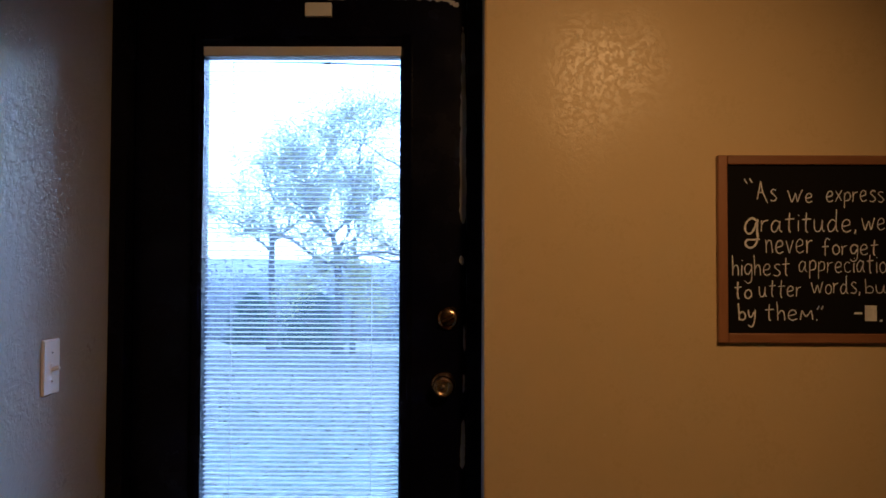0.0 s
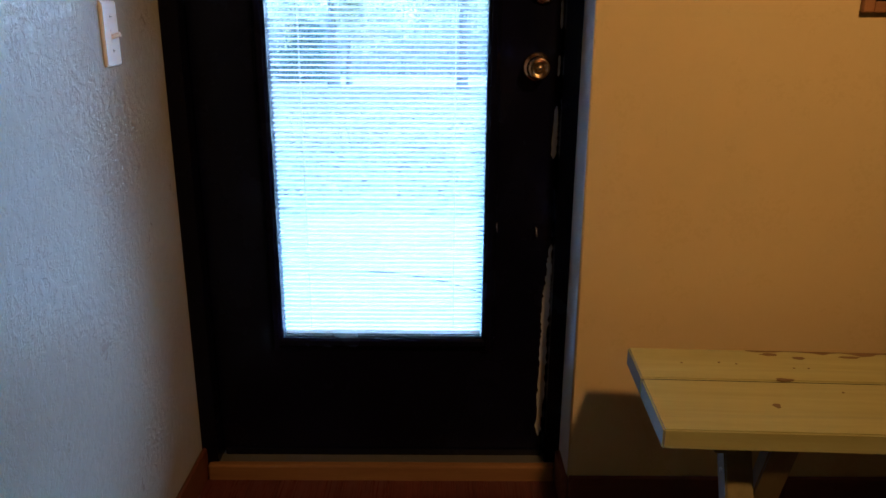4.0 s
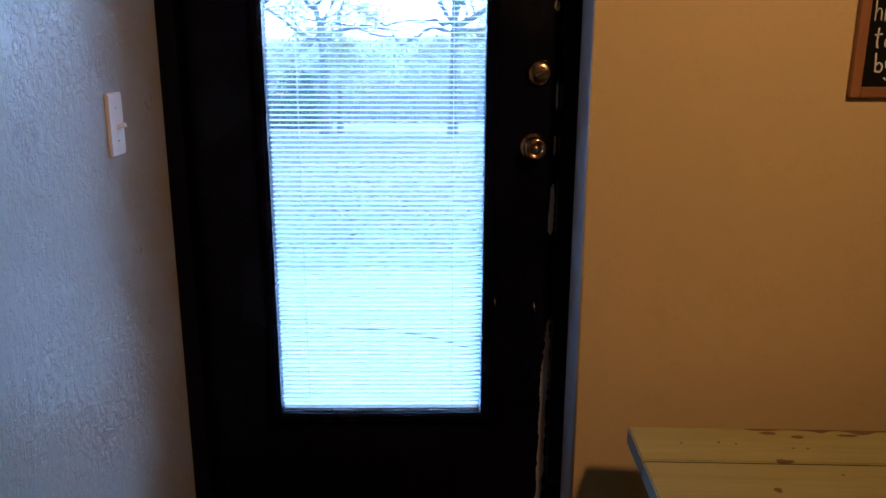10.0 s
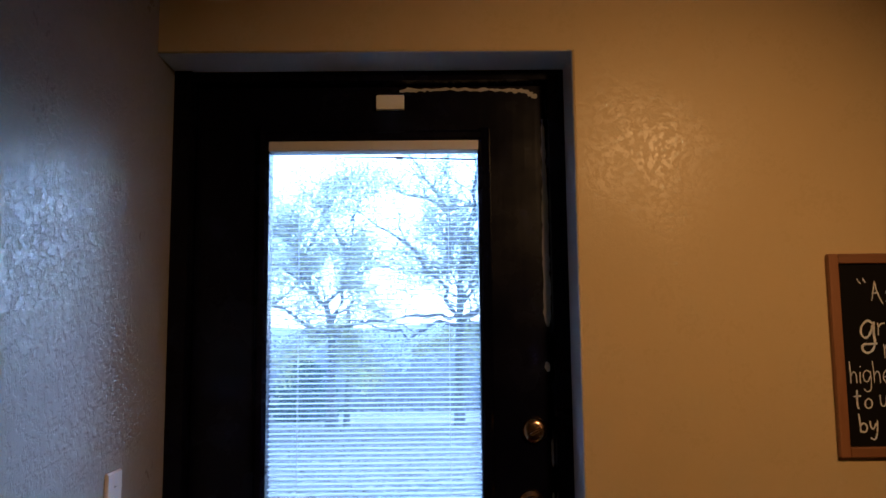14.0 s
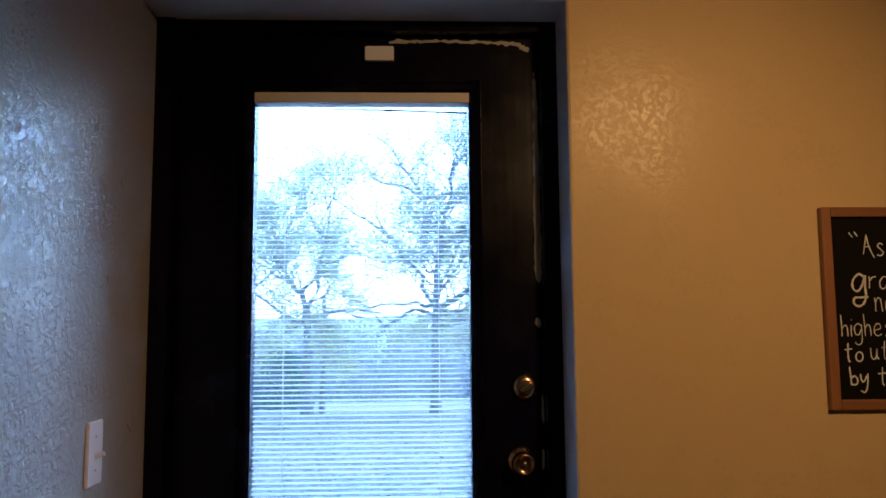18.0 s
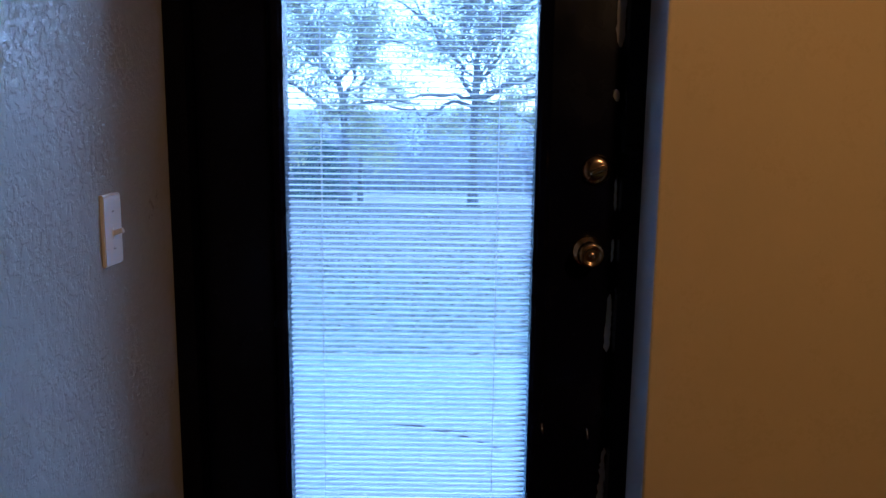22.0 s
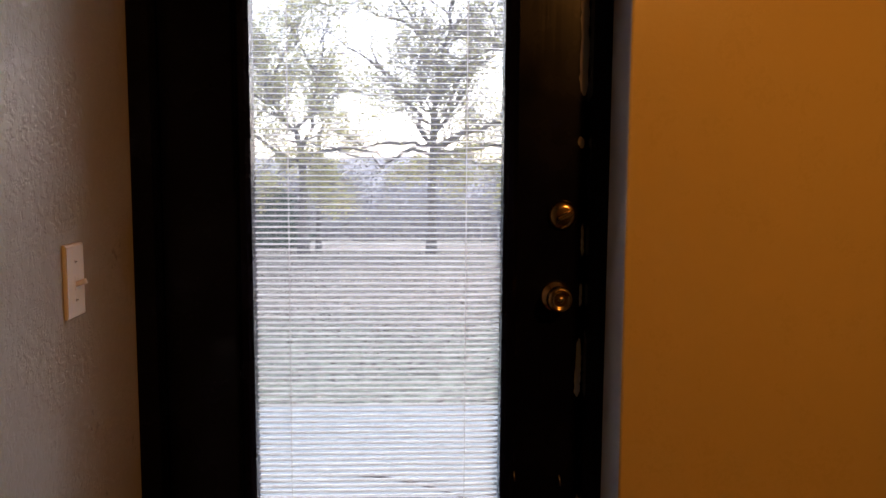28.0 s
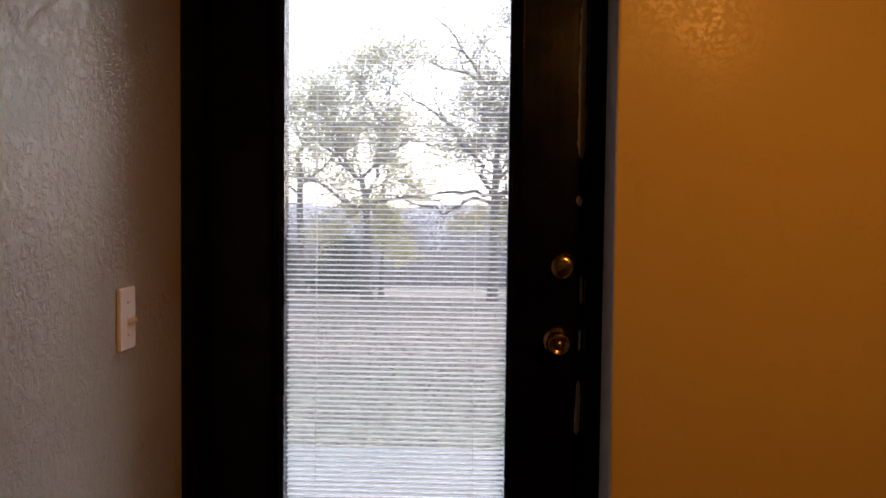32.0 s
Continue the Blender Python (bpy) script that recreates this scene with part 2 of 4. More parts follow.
def part(name, bm, mat, parent=None, label="", smooth=False):
    ob = new(name, mesh_of(name, bm, mat, smooth))
    if parent is not None:
        ob.parent = parent
    if label:
        ob["label"] = label
    return ob


def thing(name, label, category, at=(0, 0, 0), group="", kind=""):
    ob = new(name)
    ob.matrix_world = pose(*at)
    bpy.context.view_layer.update()
    return tagged(ob, label, category, group, kind)


def box(x0, x1, y0, y1, z0, z1, bevel=0.0, bm=None, seg=2, turn=None):
    bm = bm or bmesh.new()
    vs = bmesh.ops.create_cube(bm, size=1)["verts"]
    bmesh.ops.scale(bm, vec=(x1 - x0, y1 - y0, z1 - z0), verts=vs)
    bmesh.ops.translate(bm, vec=((x0 + x1) / 2, (y0 + y1) / 2, (z0 + z1) / 2), verts=vs)
    if bevel:
        es = list({e for v in vs for e in v.link_edges})
        bmesh.ops.bevel(bm, geom=es, offset=bevel, segments=seg, affect="EDGES", profile=0.5)
    if turn is not None:
        bmesh.ops.transform(bm, matrix=turn, verts=bm.verts)
    return bm


def lathe(profile, seg=28, turn=None, bm=None):
    """Turned round +z: rows of radius and height."""
    bm = bm or bmesh.new()
    rings = []
    for r, z in profile:
        rings.append([bm.verts.new((r * math.cos(2 * math.pi * k / seg), r * math.sin(2 * math.pi * k / seg), z)) for k in range(seg)])
    for a, b in zip(rings, rings[1:]):
        for k in range(seg):
            bm.faces.new((a[k], a[(k + 1) % seg], b[(k + 1) % seg], b[k]))
    bm.faces.new(rings[0][::-1]), bm.faces.new(rings[-1])
    if turn is not None:
        bmesh.ops.transform(bm, matrix=turn, verts=bm.verts)
    return bm


def tube(bm, pts, radii, sides=6):
    """A tapered tube through points, added to bm."""
    rings = []
    for k, (p, r) in enumerate(zip(pts, radii)):
        a, b = Vector(pts[max(k - 1, 0)]), Vector(pts[min(k + 1, len(pts) - 1)])
        d = (b - a).normalized()
        u = d.cross(Vector((0.31, 0.17, 0.93)))
        u = u.normalized() if u.length > 1e-3 else Vector((1, 0, 0))
        w = d.cross(u)
        rings.append([bm.verts.new(Vector(p) + r * (math.cos(2 * math.pi * j / sides) * u + math.sin(2 * math.pi * j / sides) * w)) for j in range(sides)])
    for a, b in zip(rings, rings[1:]):
        for j in range(sides):
            bm.faces.new((a[j], a[(j + 1) % sides], b[(j + 1) % sides], b[j]))
    bm.faces.new(rings[-1])


def prism(outline, y0, y1, bm=None):
    """An outline of x, z between two depths."""
    bm = bm or bmesh.new()
    a = [bm.verts.new((x, y0, z)) for x, z in outline]
    b = [bm.verts.new((x, y1, z)) for x, z in outline]
    bm.faces.new(a), bm.faces.new(b[::-1])
    for k in range(len(a)):
        j = (k + 1) % len(a)
        bm.faces.new((a[j], a[k], b[k], b[j]))
    bmesh.ops.recalc_face_normals(bm, faces=bm.faces)
    return bm


# ---- the entry: floor, walls, ceiling ----
W, H, D = 0.975, 2.177, 0.16          # opening width and height, depth of the recess
ROOM_X, ROOM_Y, TOP = 4.2, -4.6, 2.465


def setting(name, bm, mat, label, category, smooth=False):
    return tagged(part(name, bm, mat, None, smooth=smooth), label, category, kind="structure")


floor = setting("floor", box(-0.12, ROOM_X, ROOM_Y, 0.24, -0.08, -0.012), DARK, "red-brown laminate plank floor with a soft sheen", "floor")
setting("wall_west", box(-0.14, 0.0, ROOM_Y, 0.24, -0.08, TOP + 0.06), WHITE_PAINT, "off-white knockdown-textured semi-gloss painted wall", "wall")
setting("wall_south", box(-0.14, ROOM_X + 0.14, ROOM_Y - 0.14, ROOM_Y, -0.08, TOP + 0.06), PAINT, "plain tan painted wall behind the entry", "wall")
setting("wall_east", box(ROOM_X, ROOM_X + 0.14, ROOM_Y, 0.24, -0.08, TOP + 0.06), PAINT, "plain tan painted wall closing the room", "wall")


def door_wall():
    """One wall with the door recess, its corner rounded."""
    bm = bmesh.new()
    r, rh, n = 0.007, 0.006, 6
    arc = [(W + r - r * math.cos(a), r - r * math.sin(a)) for a in [math.pi / 2 * k / n for k in range(n + 1)]]
    # right of the opening: plan outline, extruded up
    plan = [(W, 0.24)] + arc + [(ROOM_X, 0.0), (ROOM_X, 0.24)]
    low = [bm.verts.new((x, y, -0.02)) for x, y in plan]
    high = [bm.verts.new((x, y, H)) for x, y in plan]
    bm.faces.new(low), bm.faces.new(high[::-1])
    for k in range(len(plan)):
        j = (k + 1) % len(plan)
        f = bm.faces.new((low[j], low[k], high[k], high[j]))
        f.smooth = 1 <= k <= n
    # above the opening: profile in y and z, extruded along x
    prof = [(0.24, H)] + [(rh - rh * math.sin(a), H + rh - rh * math.cos(a)) for a in [math.pi / 2 * k / n for k in range(n + 1)]] + [(0.0, TOP + 0.06), (0.24, TOP + 0.06)]
    for x0, x1 in ((0.0, W), (W, ROOM_X)):
        left = [bm.verts.new((x0, y, z)) for y, z in prof]
        right = [bm.verts.new((x1, y, z)) for y, z in prof]
        if x0 == 0.0:
            bm.faces.new(left)
        else:
            bm.faces.new(right[::-1])
        for k in range(len(prof)):
            j = (k + 1) % len(prof)
            f = bm.faces.new((left[j], left[k], right[k], right[j]))
            f.smooth = 1 <= k <= n
    bmesh.ops.remove_doubles(bm, verts=bm.verts, dist=0.00001)
    # fill the notch that the rounded header leaves over the wall beside the opening
    box(W + r, ROOM_X, 0.0, 0.2, H, H + rh, bm=bm)
    bmesh.ops.recalc_face_normals(bm, faces=bm.faces)
    bm.normal_update()
    for f in bm.faces:
        c = f.calc_center_median()
        if c.x < W + 0.02 and c.z < H + 0.01 and f.normal.y > -0.75:
            f.material_index = 1
    return bm


north = setting("wall_north", door_wall(), PAINT, "tan knockdown-textured wall with a rounded-corner door recess", "wall")
north.data.materials.append(RECESS_PAINT)
setting("ceiling", box(-0.14, ROOM_X + 0.14, ROOM_Y - 0.14, 0.24, TOP, TOP + 0.14), CEILING_PAINT, "plain off-white ceiling", "ceiling")
setting("trim_north", box(0.018, ROOM_X, -0.02, 0.0, TOP - 0.045, TOP, 0.006), TRIM_X, "brown stained wood trim under the ceiling", "trim")
setting("trim_west", box(0.0, 0.018, ROOM_Y, 0.0, TOP - 0.045, TOP, 0.006), TRIM_WOOD, "brown stained wood trim under the ceiling", "trim")
setting("baseboard_west", box(0.0, 0.013, ROOM_Y, 0.125, -0.01, 0.088, 0.005), TRIM_WOOD, "reddish brown wood baseboard with a pale cut end", "baseboard")
board_bm = box(W + 0.004, ROOM_X, -0.013, 0.0, -0.01, 0.088, 0.005)
box(W - 0.013, W + 0.004, -0.013, 0.118, -0.01, 0.088, 0.005, bm=board_bm)
setting("baseboard_north", board_bm, TRIM_X, "reddish brown wood baseboard", "baseboard")
setting("threshold_strip", box(0.016, W - 0.015, 0.1, 0.125, -0.01, 0.045, 0.006), SILL, "orange-brown wooden threshold strip", "threshold")
setting("threshold_plate", box(0.0, W, 0.125, 0.3, -0.02, 0.04, 0.004), ALUMINIUM, "dull metal door threshold", "threshold")

# ---- the door ----
door = thing("door_1", "black painted exterior door with full-length glass and enclosed mini blind", "door", kind="structure")
DY = 0.17                                  # face of the slab
GX0, GX1, GZ0, GZ1 = 0.228, 0.761, 0.398, 1.979
part("jamb", box(0.0, 0.042, 0.118, 0.3, 0.0, H), BLACK, door)
part("jamb", box(0.936, W, 0.13, 0.3, 0.0, H), BLACK, door)
part("door_stop", box(0.03, 0.058, DY + 0.046, DY + 0.07, 0.04, 2.16), BLACK, door)
part("door_stop", box(0.92, 0.945, DY + 0.046, DY + 0.07, 0.04, 2.16), BLACK, door)
part("door_stop", box(0.058, 0.92, DY + 0.046, DY + 0.07, 2.135, 2.16), BLACK, door)
part("head_jamb", box(0.042, 0.936, 0.13, 0.3, 2.152, H), BLACK, door)
part("stile", box(0.045, 0.215, DY, DY + 0.044, 0.05, 2.148), BLACK, door)
part("stile", box(0.775, 0.932, DY, DY + 0.044, 0.05, 2.148), BLACK, door)
part("top_rail", box(0.215, 0.775, DY, DY + 0.044, 2.0, 2.148), BLACK, door)
part("bottom_rail", box(0.215, 0.775, DY, DY + 0.044, 0.05, 0.39), BLACK, door)
part("door_sweep", box(0.05, 0.93, DY - 0.006, DY + 0.03, 0.036, 0.062, 0.004), BLACK, door)


def moulding(vertical, at, lo, hi, side):
    """A stepped lite-frame moulding; side says where the glass lies."""
    prof = [(0.0, 0.0), (0.0, -0.012), (0.006, -0.02), (0.018, -0.022), (0.026, -0.014), (0.03, 0.0)]
    bm = bmesh.new()
    a, b = [], []
    for u, v in prof:
        p, y = at - side * u, DY + v
        a.append(bm.verts.new((p, y, lo) if vertical else (lo, y, p)))
        b.append(bm.verts.new((p, y, hi) if vertical else (hi, y, p)))
    for k in range(len(prof) - 1):
        bm.faces.new((a[k], a[k + 1], b[k + 1], b[k]))
    bm.faces.new(a), bm.faces.new(b[::-1])
    bm.faces.new((a[-1], a[0], b[0], b[-1]))
    bmesh.ops.recalc_face_normals(bm, faces=bm.faces)
    return bm


part("lite_moulding", moulding(True, GX0, GZ0 - 0.03, GZ1 + 0.055, 1), BLACK, door)
part("lite_moulding", moulding(True, GX1, GZ0 - 0.03, GZ1 + 0.055, -1), BLACK, door)
part("lite_moulding", moulding(False, GZ0, GX0 - 0.005, GX1 + 0.005, 1), BLACK, door)
part("lite_moulding", moulding(False, GZ1 + 0.025, GX0 - 0.005, GX1 + 0.005, -1), BLACK, door)
part("glass_stop", box(GX0 - 0.012, GX0 + 0.003, DY - 0.01, DY + 0.04, GZ0 - 0.01, GZ1 + 0.02), BLACK, door)
part("glass_stop", box(GX1 - 0.003, GX1 + 0.014, DY - 0.01, DY + 0.04, GZ0 - 0.01, GZ1 + 0.02), BLACK, door)
part("glass_stop", box(GX0 - 0.012, GX1 + 0.014, DY - 0.01, DY + 0.04, GZ0 - 0.016, GZ0), BLACK, door)
head = part("blind_headrail", box(GX0 + 0.001, GX1 - 0.001, DY - 0.012, DY + 0.034, GZ1, GZ1 + 0.026, 0.002), VINYL, door, "unpainted cream vinyl strip above the glass")
part("blind_clip", box(0.482, 0.496, DY - 0.014, DY - 0.004, GZ1 + 0.002, GZ1 + 0.023, 0.001), VINYL, head, "small vinyl clip")
for y, nm, gl in ((DY + 0.006, "inner_pane", GLASS), (DY + 0.032, "outer_pane", DUSTY)):
    g = part(nm, box(GX0, GX1, y, y + 0.003, GZ0, GZ1), gl, door, "clear glass pane")
    g.visible_shadow = False

blind = part("blind_bottom_rail", box(GX0 + 0.006, GX1 - 0.006, DY + 0.013, DY + 0.027, GZ0 + 0.002, GZ0 + 0.013, 0.002), SLAT, door, "white mini blind sealed between the panes")
bm = bmesh.new()
tube(bm, [(0.418, DY + 0.012, GZ1 - 0.011), (0.56, DY + 0.012, GZ1 - 0.014), (0.757, DY + 0.012, GZ1 - 0.02)], [0.0012, 0.0016, 0.002], 6)
part("tilt_rod", bm, CABLE, blind, "thin dark tilt rod hanging askew")
part("rod_clip", box(0.55, 0.568, DY + 0.0095, DY + 0.0125, GZ1 - 0.018, GZ1 - 0.011, 0.001), CABLE, blind)
SP = 0.0122


def slat_mesh():
    bm = bmesh.new()
    w, tilt = 0.0122, radians(11)
    prof = []
    for k in range(5):
        u = (k / 4 - 0.5) * w
        prof.append((u * math.cos(tilt), 0.0009 * (1 - (2 * u / w) ** 2) + u * math.sin(tilt)))
    ring = prof + [(y, z - 0.0004) for y, z in prof[::-1]]
    a = [bm.verts.new((-0.262, y, z)) for y, z in ring]
    b = [bm.verts.new((0.262, y, z)) for y, z in ring]
    for k in range(len(ring)):
        j = (k + 1) % len(ring)
        bm.faces.new((a[k], a[j], b[j], b[k]))
    bm.faces.new(a[::-1]), bm.faces.new(b)
    bmesh.ops.recalc_face_normals(bm, faces=bm.faces)
    return mesh_of("slat", bm, SLAT)


slat_data = slat_mesh()
rng = random.Random(4)
sz = GZ0 + 0.022
while sz < GZ1 - 0.006:
    s = new("slat", slat_data)
    s.parent = blind
    s.matrix_local = pose((GX0 + GX1) / 2 + rng.uniform(-0.001, 0.001), DY + 0.02, sz, rng.uniform(-0.5, 0.5), rng.uniform(-0.03, 0.03), 0)
    sz += SP
for x in (0.303, 0.682):
    bm = bmesh.new()
    for dy in (-0.0066, 0.0066):
        tube(bm, [(x, DY + 0.02 + dy, GZ0 + 0.008), (x, DY + 0.02 + dy, GZ1)], [0.0005, 0.0005], 5)
    part("ladder_cord", bm, CORD, blind, "thin blind ladder cord")


def patch(points, name="bare_patch", y=DY, jag=0.0025, seed=1, steps=14):
    """Ragged strip of worn paint along a centre line of x, z, width."""
    rg = random.Random(seed)
    rows = []
    n = (len(points) - 1) * steps
    for k in range(n + 1):
        t = k / n * (len(points) - 1)
        i = min(int(t), len(points) - 2)
        f = t - i
        x, zz, w = [points[i][q] * (1 - f) + points[i + 1][q] * f for q in range(3)]
        dx, dz = points[i + 1][0] - points[i][0], points[i + 1][1] - points[i][1]
        ln = math.hypot(dx, dz)
        nx, nz = -dz / ln, dx / ln
        w *= 0.25 + 0.75 * min(1, min(k, n - k) / 2)
        j1, j2 = rg.uniform(-jag, jag), rg.uniform(-jag, jag)
        rows.append(((x + nx * (w / 2 + j1), zz + nz * (w / 2 + j1)), (x - nx * (w / 2 + j2), zz - nz * (w / 2 + j2))))
    bm = bmesh.new()
    fr = [[bm.verts.new((p[0], y - 0.0015, p[1])) for p in r] for r in rows]
    bk = [[bm.verts.new((p[0], y + 0.0005, p[1])) for p in r] for r in rows]
    for a, b, c, d in zip(fr, fr[1:], bk, bk[1:]):
        bm.faces.new((a[0], a[1], b[1], b[0]))
        bm.faces.new((a[0], b[0], d[0], c[0])), bm.faces.new((a[1], c[1], d[1], b[1]))
    bmesh.ops.recalc_face_normals(bm, faces=bm.faces)
    return part(name, bm, BARE, door, "ragged patch of pale bare primer")


patch([(0.925, 2.06, 0.007), (0.927, 1.9, 0.013), (0.926, 1.7, 0.016), (0.926, 1.53, 0.018)], seed=2, jag=0.002)
patch([(0.922, 1.445, 0.014), (0.925, 1.42, 0.014)], seed=3, steps=6, jag=0.001)
patch([(0.93, 1.26, 0.005), (0.931, 1.19, 0.006)], seed=4, jag=0.001)
patch([(0.93, 1.13, 0.005), (0.929, 1.08, 0.006)], seed=5, jag=0.001)
patch([(0.929, 1.01, 0.008), (0.928, 0.95, 0.012), (0.926, 0.88, 0.013)], seed=6, jag=0.0015)
patch([(0.931, 0.66, 0.01), (0.928, 0.56, 0.014), (0.925, 0.5, 0.019), (0.925, 0.4, 0.017), (0.923, 0.25, 0.018), (0.92, 0.1, 0.017)], seed=7, jag=0.003)
patch([(0.56, 2.138, 0.013), (0.66, 2.141, 0.006), (0.8, 2.139, 0.007), (0.885, 2.134, 0.012), (0.912, 2.115, 0.014)], seed=8, jag=0.003)

TO_ROOM = pose(0, 0, 0, 90, 0, 0)           # turned axis to point into the room


def deadbolt():
    at = pose(0.888, DY, 1.278) @ TO_ROOM
    rose = part("deadbolt", lathe([(0.032, 0.0), (0.032, 0.004), (0.03, 0.009), (0.024, 0.014), (0.016, 0.016), (0.001, 0.016)], 32, at), BRASS, door, "worn brass deadbolt rose", True)
    bm = box(-0.019, 0.019, -0.0055, 0.0055, 0.014, 0.034, 0.004)
    bmesh.ops.transform(bm, matrix=at @ pose(0, 0, 0, 0, 0, 25), verts=bm.verts)
    part("thumb_turn", bm, BRASS, rose, "worn brass thumb turn")


def knob():
    at = pose(0.876, DY, 1.103) @ TO_ROOM
    k = part("door_knob", lathe([(0.034, 0.0), (0.034, 0.003), (0.031, 0.008), (0.018, 0.012), (0.013, 0.018), (0.013, 0.022), (0.018, 0.027), (0.026, 0.033),
                                 (0.0285, 0.042), (0.0275, 0.05), (0.023, 0.056), (0.0195, 0.057), (0.0185, 0.054), (0.012, 0.054), (0.001, 0.054)], 36, at), BRASS, door, "worn brass door knob", True)
    bm = lathe([(0.0075, 0.052), (0.0075, 0.058), (0.006, 0.06), (0.001, 0.06)], 20, at)
    part("lock_button", bm, BRASS, k, smooth=True)
    bm = box(-0.004, 0.004, -0.001, 0.001, 0.0585, 0.061, turn=at @ pose(0, 0, 0, 0, 0, 35))
    part("turn_slot", bm, DARK, k)


deadbolt(), knob()
for x, zz in ((0.891, 0.693), (0.79, 0.705)):
    bm = bmesh.new()
    tube(bm, [(x, DY, zz + 0.008), (x, DY - 0.01, zz + 0.006), (x, DY - 0.014, zz - 0.004), (x + 0.002, DY - 0.008, zz - 0.012)], [0.002] * 4, 7)
    part("small_hook", bm, STEEL, door, "tiny bright screw hook", True)

sensor = thing("door_sensor", "small white plastic alarm sensor stuck to the black door", "sensor", (0.5365, DY, 2.104))
part("case", box(-0.036, 0.036, -0.016, 0.0, -0.019, 0.019, 0.003), PLATE, sensor)
part("back_plate", box(-0.034, 0.034, -0.003, 0.001, -0.0175, 0.0175), VINYL, sensor)


# ---- wall plates ----
def plate_bm(w, h):
    """A wall plate on a wall that faces +x, its edge sloping."""
    bm = box(0.0, 0.006, -w / 2, w / 2, -h / 2, h / 2)
    for v in bm.verts:
        if v.co.x > 0.003:
            v.co.y *= 1 - 0.006 / w
            v.co.z *= 1 - 0.006 / h
    bmesh.ops.bevel(bm, geom=list(bm.edges), offset=0.0015, segments=2, affect="EDGES")
    return bm


def screw(y, z, parent):
    bm = lathe([(0.003, 0.0), (0.003, 0.0009), (0.001, 0.0014)], 12, pose(0.006, y, z, 0, 90, 0))
    s = part("screw", bm, PLATE, parent)
    part("screw_slot", box(0.0066, 0.0078, y - 0.0024, y + 0.0024, z - 0.0005, z + 0.0005), DARK, s)


switch = thing("light_switch", "white toggle light switch plate on the wall beside the door", "light switch", (0.0, -0.171, 1.186))
part("plate", plate_bm(0.074, 0.125), PLATE, switch)
screw(0.0, 0.032, switch), screw(0.0, -0.032, switch)
part("toggle_well", box(0.004, 0.0068, -0.005, 0.005, -0.016, 0.008, 0.001), PLATE, switch)
bm = box(0.0, 0.02, -0.004, 0.004, -0.005, 0.004, 0.0015)
bmesh.ops.transform(bm, matrix=pose(0.004, 0, -0.006, 0, -18, 0), verts=bm.verts)
part("toggle", bm, PLATE, switch)

cover = thing("wall_plate", "white plastic wall plate with a centre jack above the baseboard", "wall plate", (0.0, -0.674, 0.34))
part("plate", plate_bm(0.074, 0.125), PLATE, cover)
part("jack", box(0.004, 0.0064, -0.0016, 0.0016, -0.007, 0.007), DARK, cover, "dark jack slit")
screw(0.0, 0.042, cover), screw(0.0, -0.042, cover)

# ---- chalkboard ----
board = thing("chalkboard", "black chalkboard in an orange-stained wood frame, white chalk handwriting", "chalkboard", (1.542, 0.0, 1.233))
BW, BH, FW = 0.62, 0.454, 0.023
part("slate", box(FW - 0.004, BW - FW + 0.004, -0.009, -0.003, FW - 0.004, BH - FW + 0.004), SLATE, board)
for x0, x1, z0, z1, mt in ((0, FW, 0, BH, OAK), (BW - FW, BW, 0, BH, OAK), (FW, BW - FW, 0, FW, OAK_X), (FW, BW - FW, BH - FW, BH, OAK_X)):
    part("frame_rail", box(x0, x1, -0.018, 0.0, z0, z1, 0.003), mt, board)
PX = 0.00135


